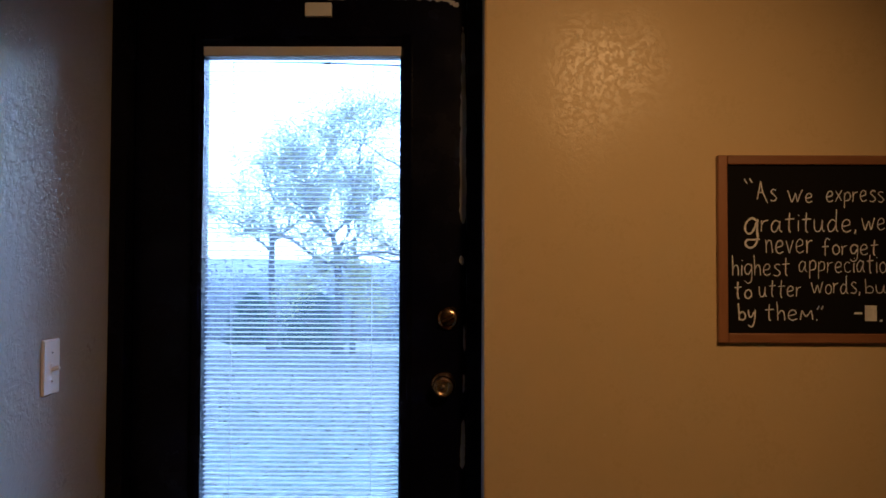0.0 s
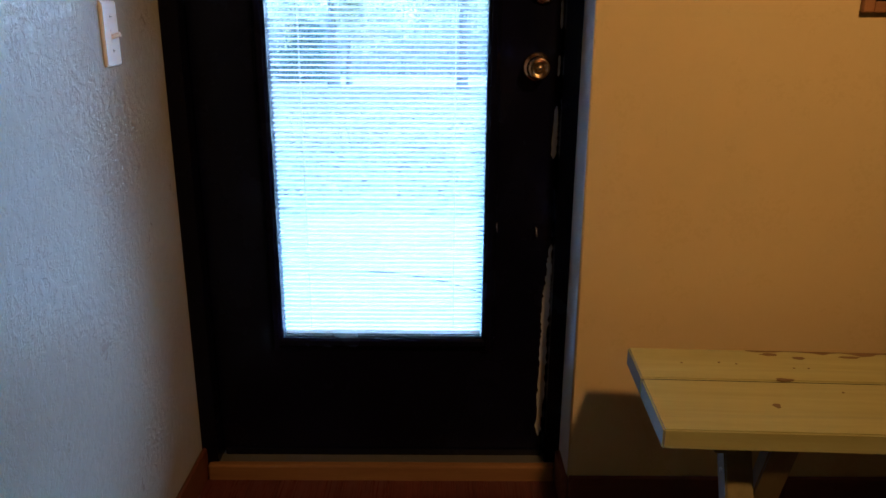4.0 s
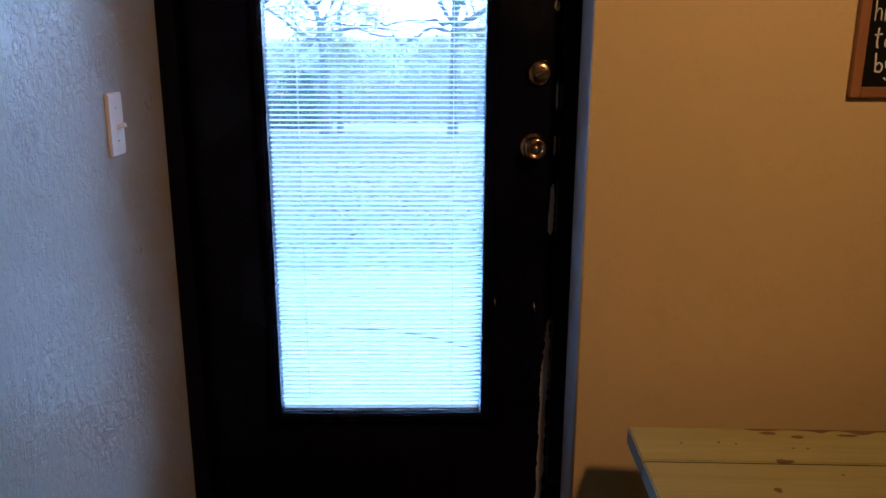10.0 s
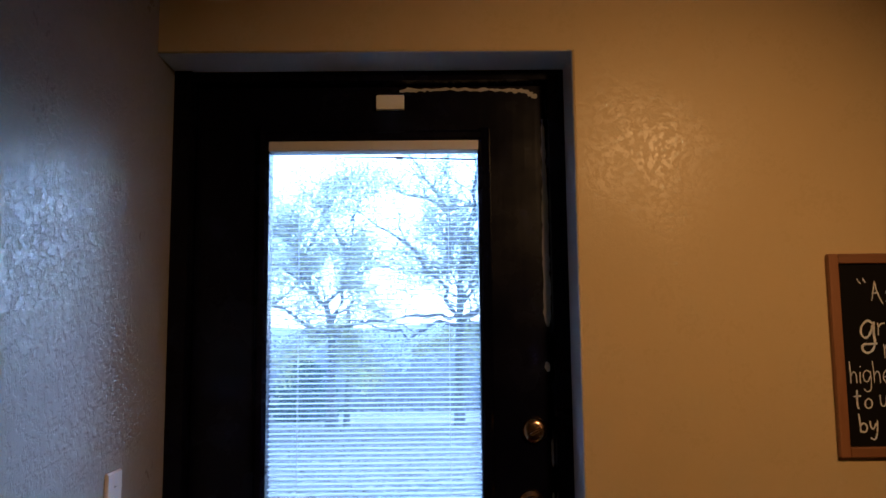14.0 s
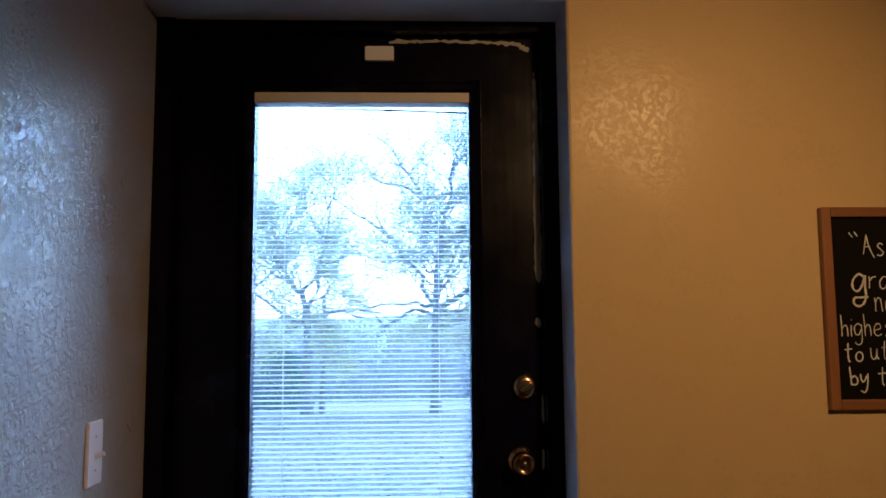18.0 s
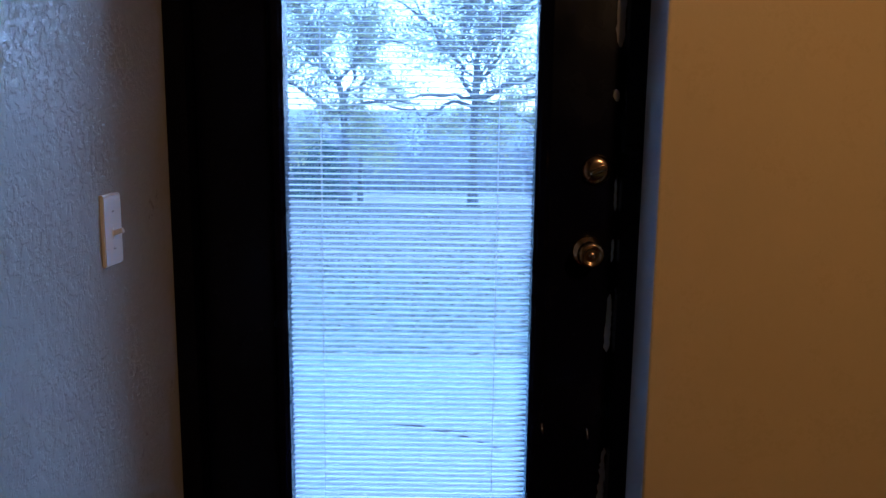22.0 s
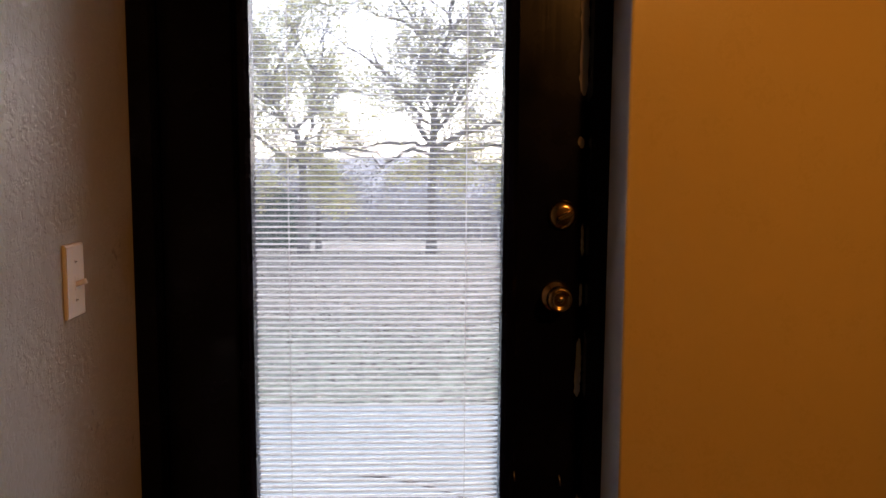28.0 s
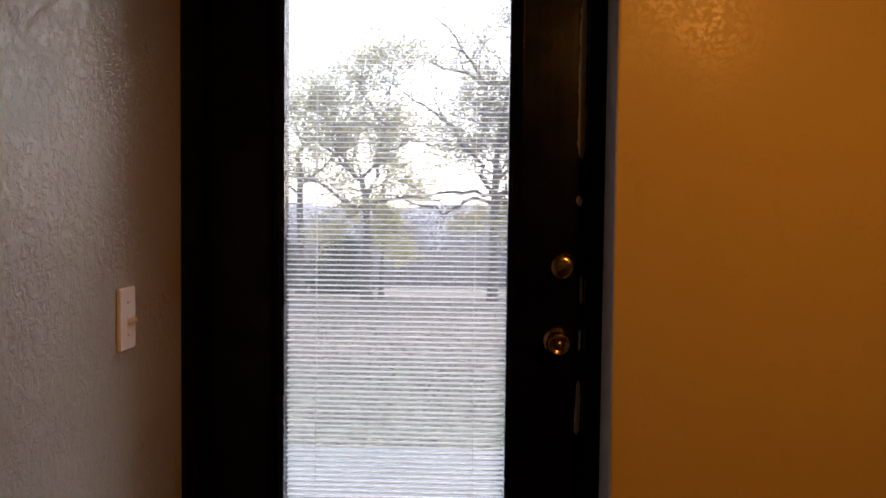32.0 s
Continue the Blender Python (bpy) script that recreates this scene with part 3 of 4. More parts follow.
# strokes of each handwritten letter: x to the right, y up, small letters 0.6 high
STROKES = {
    "A": [((0.25, 1), (0.14, 0.5), (0.02, 0.02)), ((0.25, 1), (0.36, 0.45), (0.66, -0.16)), ((0.04, 0.36), (0.28, 0.4), (0.46, 0.36))],
    "W": [((0, 0.85), (0.12, 0.4), (0.24, 0.02), (0.4, 0.4), (0.5, 0.6), (0.6, 0.05), (0.76, 0.5), (0.95, 0.9))],
    "G": [((0.62, 0.86), (0.38, 1.0), (0.12, 0.8), (0.05, 0.5), (0.2, 0.3), (0.42, 0.42), (0.62, 0.84)),
          ((0.66, 0.96), (0.62, 0.5), (0.64, 0.1), (0.5, -0.22), (0.25, -0.32), (0.06, -0.18), (0.12, 0.02), (0.4, 0.04), (0.75, 0.06))],
    "s": [((0.4, 0.54), (0.22, 0.6), (0.08, 0.47), (0.24, 0.32), (0.4, 0.16), (0.25, 0.0), (0.03, 0.05))],
    "w": [((0, 0.6), (0.09, 0.3), (0.2, 0.0), (0.34, 0.34), (0.43, 0.42), (0.53, 0.02), (0.64, 0.3), (0.75, 0.64))],
    "e": [((0.05, 0.27), (0.36, 0.36), (0.36, 0.54), (0.2, 0.6), (0.05, 0.42), (0.05, 0.14), (0.22, 0), (0.44, 0.1))],
    "x": [((0, 0.58), (0.42, 0.02)), ((0.4, 0.6), (0, 0))],
    "p": [((0.04, 0.58), (0.03, 0.1), (0.02, -0.36)), ((0.03, 0.4), (0.2, 0.6), (0.4, 0.46), (0.34, 0.16), (0.05, 0.08))],
    "r": [((0.02, 0.6), (0.04, 0.3), (0.03, 0.0)), ((0.04, 0.34), (0.15, 0.53), (0.34, 0.58))],
    "g": [((0.4, 0.5), (0.22, 0.6), (0.03, 0.42), (0.07, 0.13), (0.24, 0.08), (0.4, 0.34)), ((0.42, 0.58), (0.42, 0.05), (0.36, -0.3), (0.16, -0.4), (0.0, -0.26))],
    "a": [((0.38, 0.5), (0.2, 0.6), (0.02, 0.35), (0.07, 0.04), (0.24, 0.06), (0.39, 0.4)), ((0.4, 0.58), (0.39, 0.16), (0.5, 0.0))],
    "t": [((0.21, 0.95), (0.18, 0.45), (0.19, 0.05), (0.28, 0.0)), ((0, 0.6), (0.2, 0.62), (0.42, 0.64))],
    "i": [((0.05, 0.55), (0.04, 0.25), (0.06, 0)), ((0.05, 0.77), (0.06, 0.8), (0.07, 0.82))],
    "u": [((0, 0.6), (0.02, 0.16), (0.14, 0.0), (0.3, 0.12), (0.37, 0.55)), ((0.38, 0.58), (0.37, 0.15), (0.47, 0))],
    "d": [((0.37, 0.46), (0.2, 0.56), (0.02, 0.3), (0.08, 0.02), (0.26, 0.06), (0.39, 0.35)), ((0.41, 1.05), (0.39, 0.5), (0.4, 0.1), (0.5, 0.0))],
    "n": [((0.02, 0.6), (0.04, 0.3), (0.03, 0)), ((0.04, 0.33), (0.15, 0.55), (0.31, 0.52), (0.35, 0.2), (0.38, 0))],
    "v": [((0, 0.6), (0.1, 0.28), (0.18, 0.02)), ((0.18, 0.02), (0.28, 0.32), (0.38, 0.63))],
    "f": [((0.44, 0.9), (0.29, 1.0), (0.18, 0.8), (0.17, 0.4), (0.16, -0.06)), ((0, 0.48), (0.18, 0.5), (0.38, 0.52))],
    "o": [((0.22, 0.57), (0.05, 0.42), (0.04, 0.14), (0.2, 0.0), (0.38, 0.14), (0.38, 0.42), (0.2, 0.58))],
    "h": [((0.0, 1.05), (0.03, 0.5), (0.03, 0)), ((0.03, 0.32), (0.18, 0.54), (0.32, 0.44), (0.35, 0))],
    "c": [((0.37, 0.5), (0.2, 0.58), (0.03, 0.4), (0.06, 0.1), (0.22, 0), (0.4, 0.1))],
    "b": [((0.0, 1.0), (0.03, 0.5), (0.03, 0.0)), ((0.03, 0.33), (0.22, 0.5), (0.38, 0.3), (0.29, 0.04), (0.04, 0.06))],
    "y": [((0, 0.6), (0.05, 0.28), (0.18, 0.2), (0.34, 0.5)), ((0.39, 0.62), (0.36, 0.0), (0.22, -0.36), (0.0, -0.26))],
    "m": [((0, 0), (0.03, 0.3), (0.08, 0.62)), ((0.08, 0.62), (0.18, 0.36), (0.28, 0.22)), ((0.28, 0.22), (0.4, 0.42), (0.5, 0.62)), ((0.5, 0.62), (0.55, 0.3), (0.58, 0.0))],
    ",": [((0.06, 0.1), (0.05, 0.0), (0.01, -0.12))], ".": [((0.02, 0.02), (0.05, 0.05), (0.07, 0.04))],
    "\u201c": [((0.0, 1.1), (0.06, 0.95), (0.12, 0.85)), ((0.17, 1.14), (0.22, 1.0), (0.27, 0.9))],
    "\u201d": [((0.1, 1.1), (0.06, 0.98), (0.0, 0.85)), ((0.3, 1.12), (0.26, 1.0), (0.2, 0.87))],
}
hand = random.Random(17)


def smooth_line(pts, n=5):
    """Points of a curve that runs through the given ones."""
    out = []
    p = [pts[0], *pts, pts[-1]]
    for a, b, c, d in zip(p, p[1:], p[2:], p[3:]):
        for k in range(n):
            t = k / n
            out.append(tuple(0.5 * (2 * b[i] + (c[i] - a[i]) * t + (2 * a[i] - 5 * b[i] + 4 * c[i] - d[i]) * t * t + (3 * b[i] - a[i] - 3 * c[i] + d[i]) * t ** 3) for i in (0, 1)))
    return out + [pts[-1]]


def chalk(word, left, base, right, cap, bold=1.0):
    """A word drawn letter by letter, each stroke a ragged ribbon of chalk."""
    wide = [max(p[0] for st in STROKES[c] for p in st) + 0.14 for c in word]
    unit = (right - left) * PX / (sum(wide) - 0.14)
    tall, u = cap * PX, 0.0
    for c, w in zip(word, wide):
        bm = bmesh.new()
        lift, big, lean = hand.uniform(-0.03, 0.03), hand.uniform(0.93, 1.06), hand.uniform(-0.03, 0.05)
        for st in STROKES[c]:
            line = [(x0 * unit + lean * y0 * tall, (y0 * big + lift) * tall) for x0, y0 in smooth_line(st)]
            edge = []
            press = hand.uniform(0.75, 1.1) * bold
            for k, p in enumerate(line):
                a, b = line[max(k - 1, 0)], line[min(k + 1, len(line) - 1)]
                ln = math.hypot(b[0] - a[0], b[1] - a[1]) or 1.0
                nx, ny = -(b[1] - a[1]) / ln, (b[0] - a[0]) / ln
                h = 0.0018 * press * hand.uniform(0.75, 1.15) * (0.6 if k in (0, len(line) - 1) else 1)
                at = (left - 1269) * PX + u * unit
                z0 = BH - (base - 277) * PX
                edge.append([bm.verts.new((at + p[0] + s * nx * h, -0.0098, z0 + p[1] + s * ny * h)) for s in (1, -1)])
            for a, b in zip(edge, edge[1:]):
                bm.faces.new((a[0], a[1], b[1], b[0]))
        bmesh.ops.recalc_face_normals(bm, faces=bm.faces)
        part("chalk_letter", bm, CHALK, board)
        u += w


for word, left, base, right, cap, bold in (
        ("\u201c", 1316, 357, 1331, 33, 0.8), ("As", 1340, 358, 1375, 34, 1.0), ("We", 1396, 361, 1439, 27, 0.9), ("express", 1464, 360, 1567, 32, 0.85),
        ("G", 1317, 431, 1345, 42, 1.6), ("ratitude,", 1346, 414, 1516, 37, 1.05), ("we", 1527, 411, 1568, 34, 0.9),
        ("never", 1355, 453, 1439, 40, 0.9), ("forget", 1456, 455, 1555, 30, 0.9),
        ("highest", 1295, 493, 1398, 34, 0.9), ("appreciation", 1414, 487, 1584, 34, 0.8),
        ("to", 1299, 534, 1328, 30, 1.3), ("utter", 1343, 531, 1418, 31, 0.8), ("words,", 1436, 525, 1522, 32, 0.85), ("but", 1532, 524, 1590, 26, 0.8),
        ("by", 1306, 574, 1335, 30, 1.1), ("them.", 1353, 573, 1446, 30, 1.0), ("\u201d", 1445, 576, 1456, 26, 0.8)):
    chalk(word, left, base, right, cap, bold)
for x0, x1, y0, y1 in ((1512, 1526, 558, 562), (1531, 1552, 546, 574), (1557, 1562, 571, 575)):
    part("chalk_bar", box((x0 - 1269) * PX, (x1 - 1269) * PX, -0.0098, -0.009, BH - (y1 - 277) * PX, BH - (y0 - 277) * PX), CHALK, board)

# ---- bench ----
bench = thing("bench", "pale pine plank bench with crossed board legs beside the door", "bench", (1.0575, -0.33, 0.0))
bench.matrix_world = pose(1.0575, -0.33, 0, 0, 0, -2.5)


def daylit_sides(ob):
    """Grey wood on the -x faces, their cool daylight put into the colour."""
    ob.data.materials.append(DAYLIT_WOOD)
    for f in ob.data.polygons:
        if f.normal.x < -0.9:
            f.material_index = 1
    return ob


def seat_board(y0, y1, seed):
    bm = box(0, 1.2, y0, y1, 0.479, 0.52)
    es = [e for e in bm.edges]
    bmesh.ops.bevel(bm, geom=es, offset=0.003, segments=2, affect="EDGES")
    return daylit_sides(part("seat_board", bm, PINE, bench))


sb1, sb2 = seat_board(0.027, 0.172, 1), seat_board(-0.178, 0.02, 2)
part("joint_dirt", box(0.004, 1.196, 0.0195, 0.0275, 0.488, 0.5165), DARK, bench, "dark dirt in the joint between boards")


def knot_on(parent, x, y, rx, ry, seed):
    rg = random.Random(seed)
    bm = bmesh.new()
    pts = []
    for k in range(14):
        a = 2 * math.pi * k / 14
        r = rg.uniform(0.75, 1.15)
        pts.append((x + rx * r * math.cos(a), y + ry * r * math.sin(a)))
    top = [bm.verts.new((p[0], p[1], 0.5206)) for p in pts]
    low = [bm.verts.new((p[0], p[1], 0.518)) for p in pts]
    bm.faces.new(top)
    for k in range(14):
        j = (k + 1) % 14
        bm.faces.new((top[k], low[k], low[j], top[j]))
    part("knot", bm, KNOT, parent, "dark brown pine knot")


knot_on(sb2, 0.235, -0.08, 0.008, 0.009, 1)
knot_on(sb1, 0.29, 0.031, 0.018, 0.006, 2)
knot_on(sb1, 0.3, 0.15, 0.02, 0.007, 3)
knot_on(sb1, 0.36, 0.135, 0.014, 0.008, 4)
knot_on(sb1, 0.18, 0.105, 0.003, 0.003, 5)
knot_on(sb1, 0.47, 0.145, 0.022, 0.006, 6)


def wane(x0, x1, seed):
    """A ragged strip of bark left along the back edge of the seat."""
    rg = random.Random(seed)
    bm, rows, n = bmesh.new(), [], 46
    for k in range(n + 1):
        x = x0 + (x1 - x0) * k / n
        deep = 0.002 + 0.03 * max(0.0, noise.noise((x * 17, seed, 0.3)) + 0.12) * min(1, k / 4) + rg.uniform(0, 0.003)
        rows.append([bm.verts.new((x, y, 0.5204)) for y in (0.169 - deep, 0.169 - deep * 0.4, 0.1695)] + [bm.verts.new((x, 0.1715, 0.514))])
    for a, b in zip(rows, rows[1:]):
        for k in range(3):
            bm.faces.new((a[k], b[k], b[k + 1], a[k + 1]))
    part("wane_bark", bm, KNOT, sb1, "brown ragged bark along the back edge")


wane(0.255, 1.19, 8)
for x, y in ((0.1, 0.1), (0.215, 0.1), (0.33, 0.085), (0.36, 0.085), (0.385, -0.02), (0.62, 0.1), (0.62, -0.09)):
    knot_on(sb1 if y > 0.02 else sb2, x, y, 0.0028, 0.0028, 70)


def crossed_leg(x, y_top, y_low, half=0.024):
    a, b = Vector((0, y_top, 0.482)), Vector((0, y_low, 0.0))
    d = (b - a).normalized()
    n = Vector((0, -d.z, d.y)) * half
    bm = bmesh.new()
    outline = []
    for s in (1, -1):
        p = a + n * s
        p = p + d * ((0.482 - p.z) / d.z)
        q = b + n * s
        q = q + d * ((0.0 - q.z) / d.z)
        outline += [(p.y, p.z), (q.y, q.z)] if s == 1 else [(q.y, q.z), (p.y, p.z)]
    va = [bm.verts.new((x, u, w)) for u, w in outline]
    vb = [bm.verts.new((x + 0.054, u, w)) for u, w in outline]
    bm.faces.new(va), bm.faces.new(vb[::-1])
    for k in range(4):
        j = (k + 1) % 4
        bm.faces.new((va[j], va[k], vb[k], vb[j]))
    bmesh.ops.recalc_face_normals(bm, faces=bm.faces)
    bmesh.ops.bevel(bm, geom=list(bm.edges), offset=0.003, segments=2, affect="EDGES")
    return daylit_sides(part("leg", bm, LEG, bench))


for x in (0.15, 0.95):
    crossed_leg(x, -0.01, -0.262)
    crossed_leg(x + 0.054, -0.14, 0.05, 0.017)
    part("cross_cleat", box(x - 0.038, x, -0.13, 0.12, 0.444, 0.482, 0.002), LEG, bench)
    part("bolt", lathe([(0.006, 0.0), (0.006, 0.002), (0.003, 0.003)], 12, pose(x, -0.07, 0.37, 0, -90, 0)), STEEL, bench, "small dull bolt head")

# ---- ceiling lamp that lights the entry ----
lamp = thing("ceiling_spotlight", "brushed metal ceiling spotlight with a warm bulb", "ceiling light", (1.58, -1.7, TOP))
part("canopy", lathe([(0.06, 0.0), (0.06, -0.012), (0.03, -0.022), (0.01, -0.026)], 24), SHADE, lamp, smooth=True)

# ---- outdoors ----
def ground_z(x, y):
    """Lawn that falls away from the patio, then a wooded valley and a far hill."""
    if y < 3.7:
        z = -0.26
    elif y < 24:
        z = -0.26 - 0.66 * (y - 3.7) / 16.3
    else:
        z = -1.08 - 0.075 * (min(y, 90) - 24)
    return z + 0.05 * noise.noise((x * 0.15, y * 0.15, 3.1)) * (1 if y > 4.5 else 0)


def ground_material():
    m, n, l, b = material("leafy_lawn", 0.95)
    v = coords(n, l)
    fine, mid, big = noise_tex(n, l, v, 11, 6, 0.75), noise_tex(n, l, v, 1.4, 4), noise_tex(n, l, v, 0.35, 3)
    litter = ramp(n, l, fine, ((0.44, (0.02, 0.019, 0.015)), (0.51, (0.11, 0.105, 0.092)), (0.58, (0.4, 0.375, 0.33))))
    grass = ramp(n, l, fine, ((0.42, (0.024, 0.042, 0.032)), (0.58, (0.16, 0.195, 0.155))))
    # leaves gather on the far lawn under the oaks, mown grass lies nearer the patio
    sep, far, both = n.new("ShaderNodeSeparateXYZ"), n.new("ShaderNodeMapRange"), n.new("ShaderNodeMath")
    l.new(v, sep.inputs[0]), l.new(sep.outputs[1], far.inputs[0])
    for k, q in ((1, 5.5), (2, 10.5), (3, -0.3), (4, 0.3)):
        far.inputs[k].default_value = q
    l.new(far.outputs[0], both.inputs[0]), l.new(mid, both.inputs[1])
    c = mixed(n, l, ramp(n, l, both.outputs[0], ((0.42, (0, 0, 0)), (0.62, (1, 1, 1)))), grass, litter)
    c = mixed(n, l, ramp(n, l, big, ((0.45, (0,) * 3), (0.75, (0.4,) * 3))), c, grass)
    l.new(c, b.inputs["Base Color"])
    bumped(n, l, b, fine, 0.4, 0.02)
    return m


def leaf_material(name, stops, rough=0.7, through_light=0.3):
    m, n, l, b = material(name, rough)
    g = n.new("ShaderNodeNewGeometry")
    c = ramp(n, l, g.outputs["Random Per Island"], stops)
    l.new(c, b.inputs["Base Color"])
    thin, both = n.new("ShaderNodeBsdfTranslucent"), n.new("ShaderNodeMixShader")
    l.new(c, thin.inputs["Color"])
    both.inputs[0].default_value = through_light
    l.new(b.outputs[0], both.inputs[1]), l.new(thin.outputs[0], both.inputs[2])
    l.new(both.outputs[0], n["Material Output"].inputs["Surface"])
    return m


def bark_material(name, a, c):
    m, n, l, b = material(name, 0.9)
    f = noise_tex(n, l, coords(n, l, (9, 9, 2.2)), 2.5, 5, 0.7)
    l.new(ramp(n, l, f, ((0.35, a), (0.7, c))), b.inputs["Base Color"])
    bumped(n, l, b, f, 0.8, 0.03)
    return m


LAWN = ground_material()
BARK = bark_material("grey_oak_bark", (0.0458, 0.0458, 0.0478), (0.166, 0.16, 0.165))
OAK_LEAF = leaf_material("autumn_oak_leaf", ((0, (0.36, 0.42, 0.16)), (0.35, (0.5, 0.52, 0.2)), (0.7, (0.6, 0.54, 0.22)), (1, (0.42, 0.36, 0.2))), 0.7, 0.6)
CEDAR = leaf_material("dark_cedar", ((0, (0.014, 0.045, 0.036)), (1, (0.036, 0.09, 0.072))))
LITTER = leaf_material("fallen_leaf", ((0, (0.026, 0.025, 0.021)), (0.35, (0.075, 0.072, 0.064)), (0.7, (0.21, 0.2, 0.18)), (1, (0.4, 0.39, 0.36))), 0.85)
# paler than the bark: sky glare around thin twigs is painted in
GLARE_TWIG = bark_material("glare_paled_twig", (0.108, 0.107, 0.108), (0.243, 0.235, 0.243))
# far woods: leaf and twig colours paled and blued to paint in haze
HAZED_LEAF = leaf_material("hazed_woods_leaf", ((0, (0.163, 0.171, 0.182)), (0.6, (0.209, 0.213, 0.228)), (1, (0.255, 0.255, 0.219))))
TWIG = bark_material("hazed_bare_twig", (0.155, 0.158, 0.182), (0.228, 0.23, 0.265))
CONCRETE = plain("pale_concrete", (0.165, 0.21, 0.24), 0.85, vary=0.2, scale=7, bump=0.25)
GRAVEL = plain("pale_gravel", (0.17, 0.155, 0.14), 0.95, vary=0.35, scale=9, bump=0.4)
PIPE = plain("white_painted_pipe", (0.42, 0.42, 0.42), 0.5, vary=0.1)
# distance haze is put into the hill's pale blue-grey colour
HILL = plain("hazed_wooded_hill", (0.186, 0.196, 0.227), 0.95, vary=0.2, scale=0.5, bump=0.0)


def ground():
    bm = bmesh.new()
    ys = [0.3, 1.5, 3.0] + [3.7 + 0.9 * k for k in range(24)] + [27, 31, 36, 42, 50, 60, 75, 90, 120, 160, 210, 270, 330, 500, 1200, 3000]
    xs = [-2500, -900, -400, -220, -140, -90, -60, -42, -30, -22] + [-17 + 1.0 * k for k in range(35)] + [22, 30, 42, 60, 90, 140, 220, 400, 900, 2500]
    grid = [[bm.verts.new((x, y, ground_z(x, y))) for x in xs] for y in ys]
    for a, b in zip(grid, grid[1:]):
        for k in range(len(xs) - 1):
            f = bm.faces.new((a[k], a[k + 1], b[k + 1], b[k]))
            f.smooth = True
    # the yard goes on behind and beside the house
    back = [bm.verts.new((x, -3000, -0.3)) for x in (-2500, 2500)]
    bm.faces.new((back[0], back[1], grid[0][-1], *[grid[0][k] for k in range(len(xs) - 2, -1, -1)]))
    return bm


setting("ground", ground(), LAWN, "sloping lawn strewn with dry fallen leaves", "ground")
setting("patio", box(-5.0, 6.0, 0.3, 3.6, -0.4, -0.19, 0.01), CONCRETE, "pale grey concrete patio slab outside the door", "patio")


def drive():
    bm = bmesh.new()
    rows = [[bm.verts.new((x, y, ground_z(x, y) + h)) for x in range(-40, 41, 2)] for y, h in ((20.8, 0.0), (21.2, 0.04), (23.6, 0.04), (24.0, 0.0))]
    for a, b in zip(rows, rows[1:]):
        for k in range(len(a) - 1):
            bm.faces.new((a[k], a[k + 1], b[k + 1], b[k]))
    return bm


setting("road", drive(), GRAVEL, "pale gravel track beyond the lawn", "road")


def scatter(bm, rg, count, place, size):
    """Loose folded leaves lying on the ground."""
    for _ in range(count):
        x, y, z = place(rg)
        s = rg.uniform(*size)
        a = rg.uniform(0, 6.283)
        u, w = Vector((math.cos(a), math.sin(a), rg.uniform(-0.3, 0.3))) * s, Vector((-math.sin(a), math.cos(a), rg.uniform(-0.4, 0.6))) * s * 0.6
        c = Vector((x, y, z + s * 0.3))
        m0, m1 = bm.verts.new(c - u), bm.verts.new(c + u)
        bm.faces.new((m0, bm.verts.new(c + w), m1)), bm.faces.new((m1, bm.verts.new(c - w - Vector((0, 0, s * 0.1))), m0))


rg = random.Random(11)
bm = bmesh.new()


def lawn_spot(r):
    y = 3.65 + 17.5 * r.random() ** 1.2
    while y < 7.6 and r.random() > 0.3 + 0.7 * max(0.0, (y - 5.5) / 2.1):
        y = 3.65 + 17.5 * r.random() ** 1.2
    x = 0.4 + (y + 2.0) * r.uniform(-0.33, 0.36)
    return x, y, ground_z(x, y)


scatter(bm, rg, 55000, lawn_spot, (0.013, 0.03))
tagged(part("leaf_litter", bm, LITTER), "dry brown leaves scattered over the lawn", "leaves", kind="stuff")
bm = bmesh.new()
scatter(bm, rg, 26, lambda r: (r.uniform(-1.2, 2.2), r.uniform(1.2, 3.6), -0.19), (0.012, 0.03))
tagged(part("patio_leaves", bm, LITTER), "few dry leaves blown onto the patio", "leaves", kind="stuff")


fallen = thing("fallen_twig", "thin dark fallen twig lying on the patio", "twig", (0.1, 2.41, -0.19))
bm = bmesh.new()
tube(bm, [(0.0, 0.0, 0.004), (0.1, -0.015, 0.005), (0.34, -0.06, 0.004), (0.45, -0.12, 0.006), (0.59, -0.2, 0.004), (0.75, -0.34, 0.003)], [0.003, 0.004, 0.005, 0.006, 0.006, 0.004], 6)
part("stem", bm, BARK, fallen)
bm = bmesh.new()
tube(bm, [(0.45, -0.12, 0.006), (0.56, -0.13, 0.008), (0.66, -0.11, 0.003)], [0.003, 0.0025, 0.0015], 5)
part("side_shoot", bm, BARK, fallen)


def twig_walk(rg, start, heading, length, r0, wander=0.35, rise=0.0, steps=6):
    pts, d = [Vector(start)], Vector(heading).normalized()
    for k in range(steps):
        d = (d + Vector((rg.uniform(-1, 1), rg.uniform(-1, 1), rg.uniform(-1, 1) + rise)) * wander).normalized()
        pts.append(pts[-1] + d * length / steps)
    return pts, [r0 * (1 - 0.8 * k / steps) for k in range(steps + 1)]


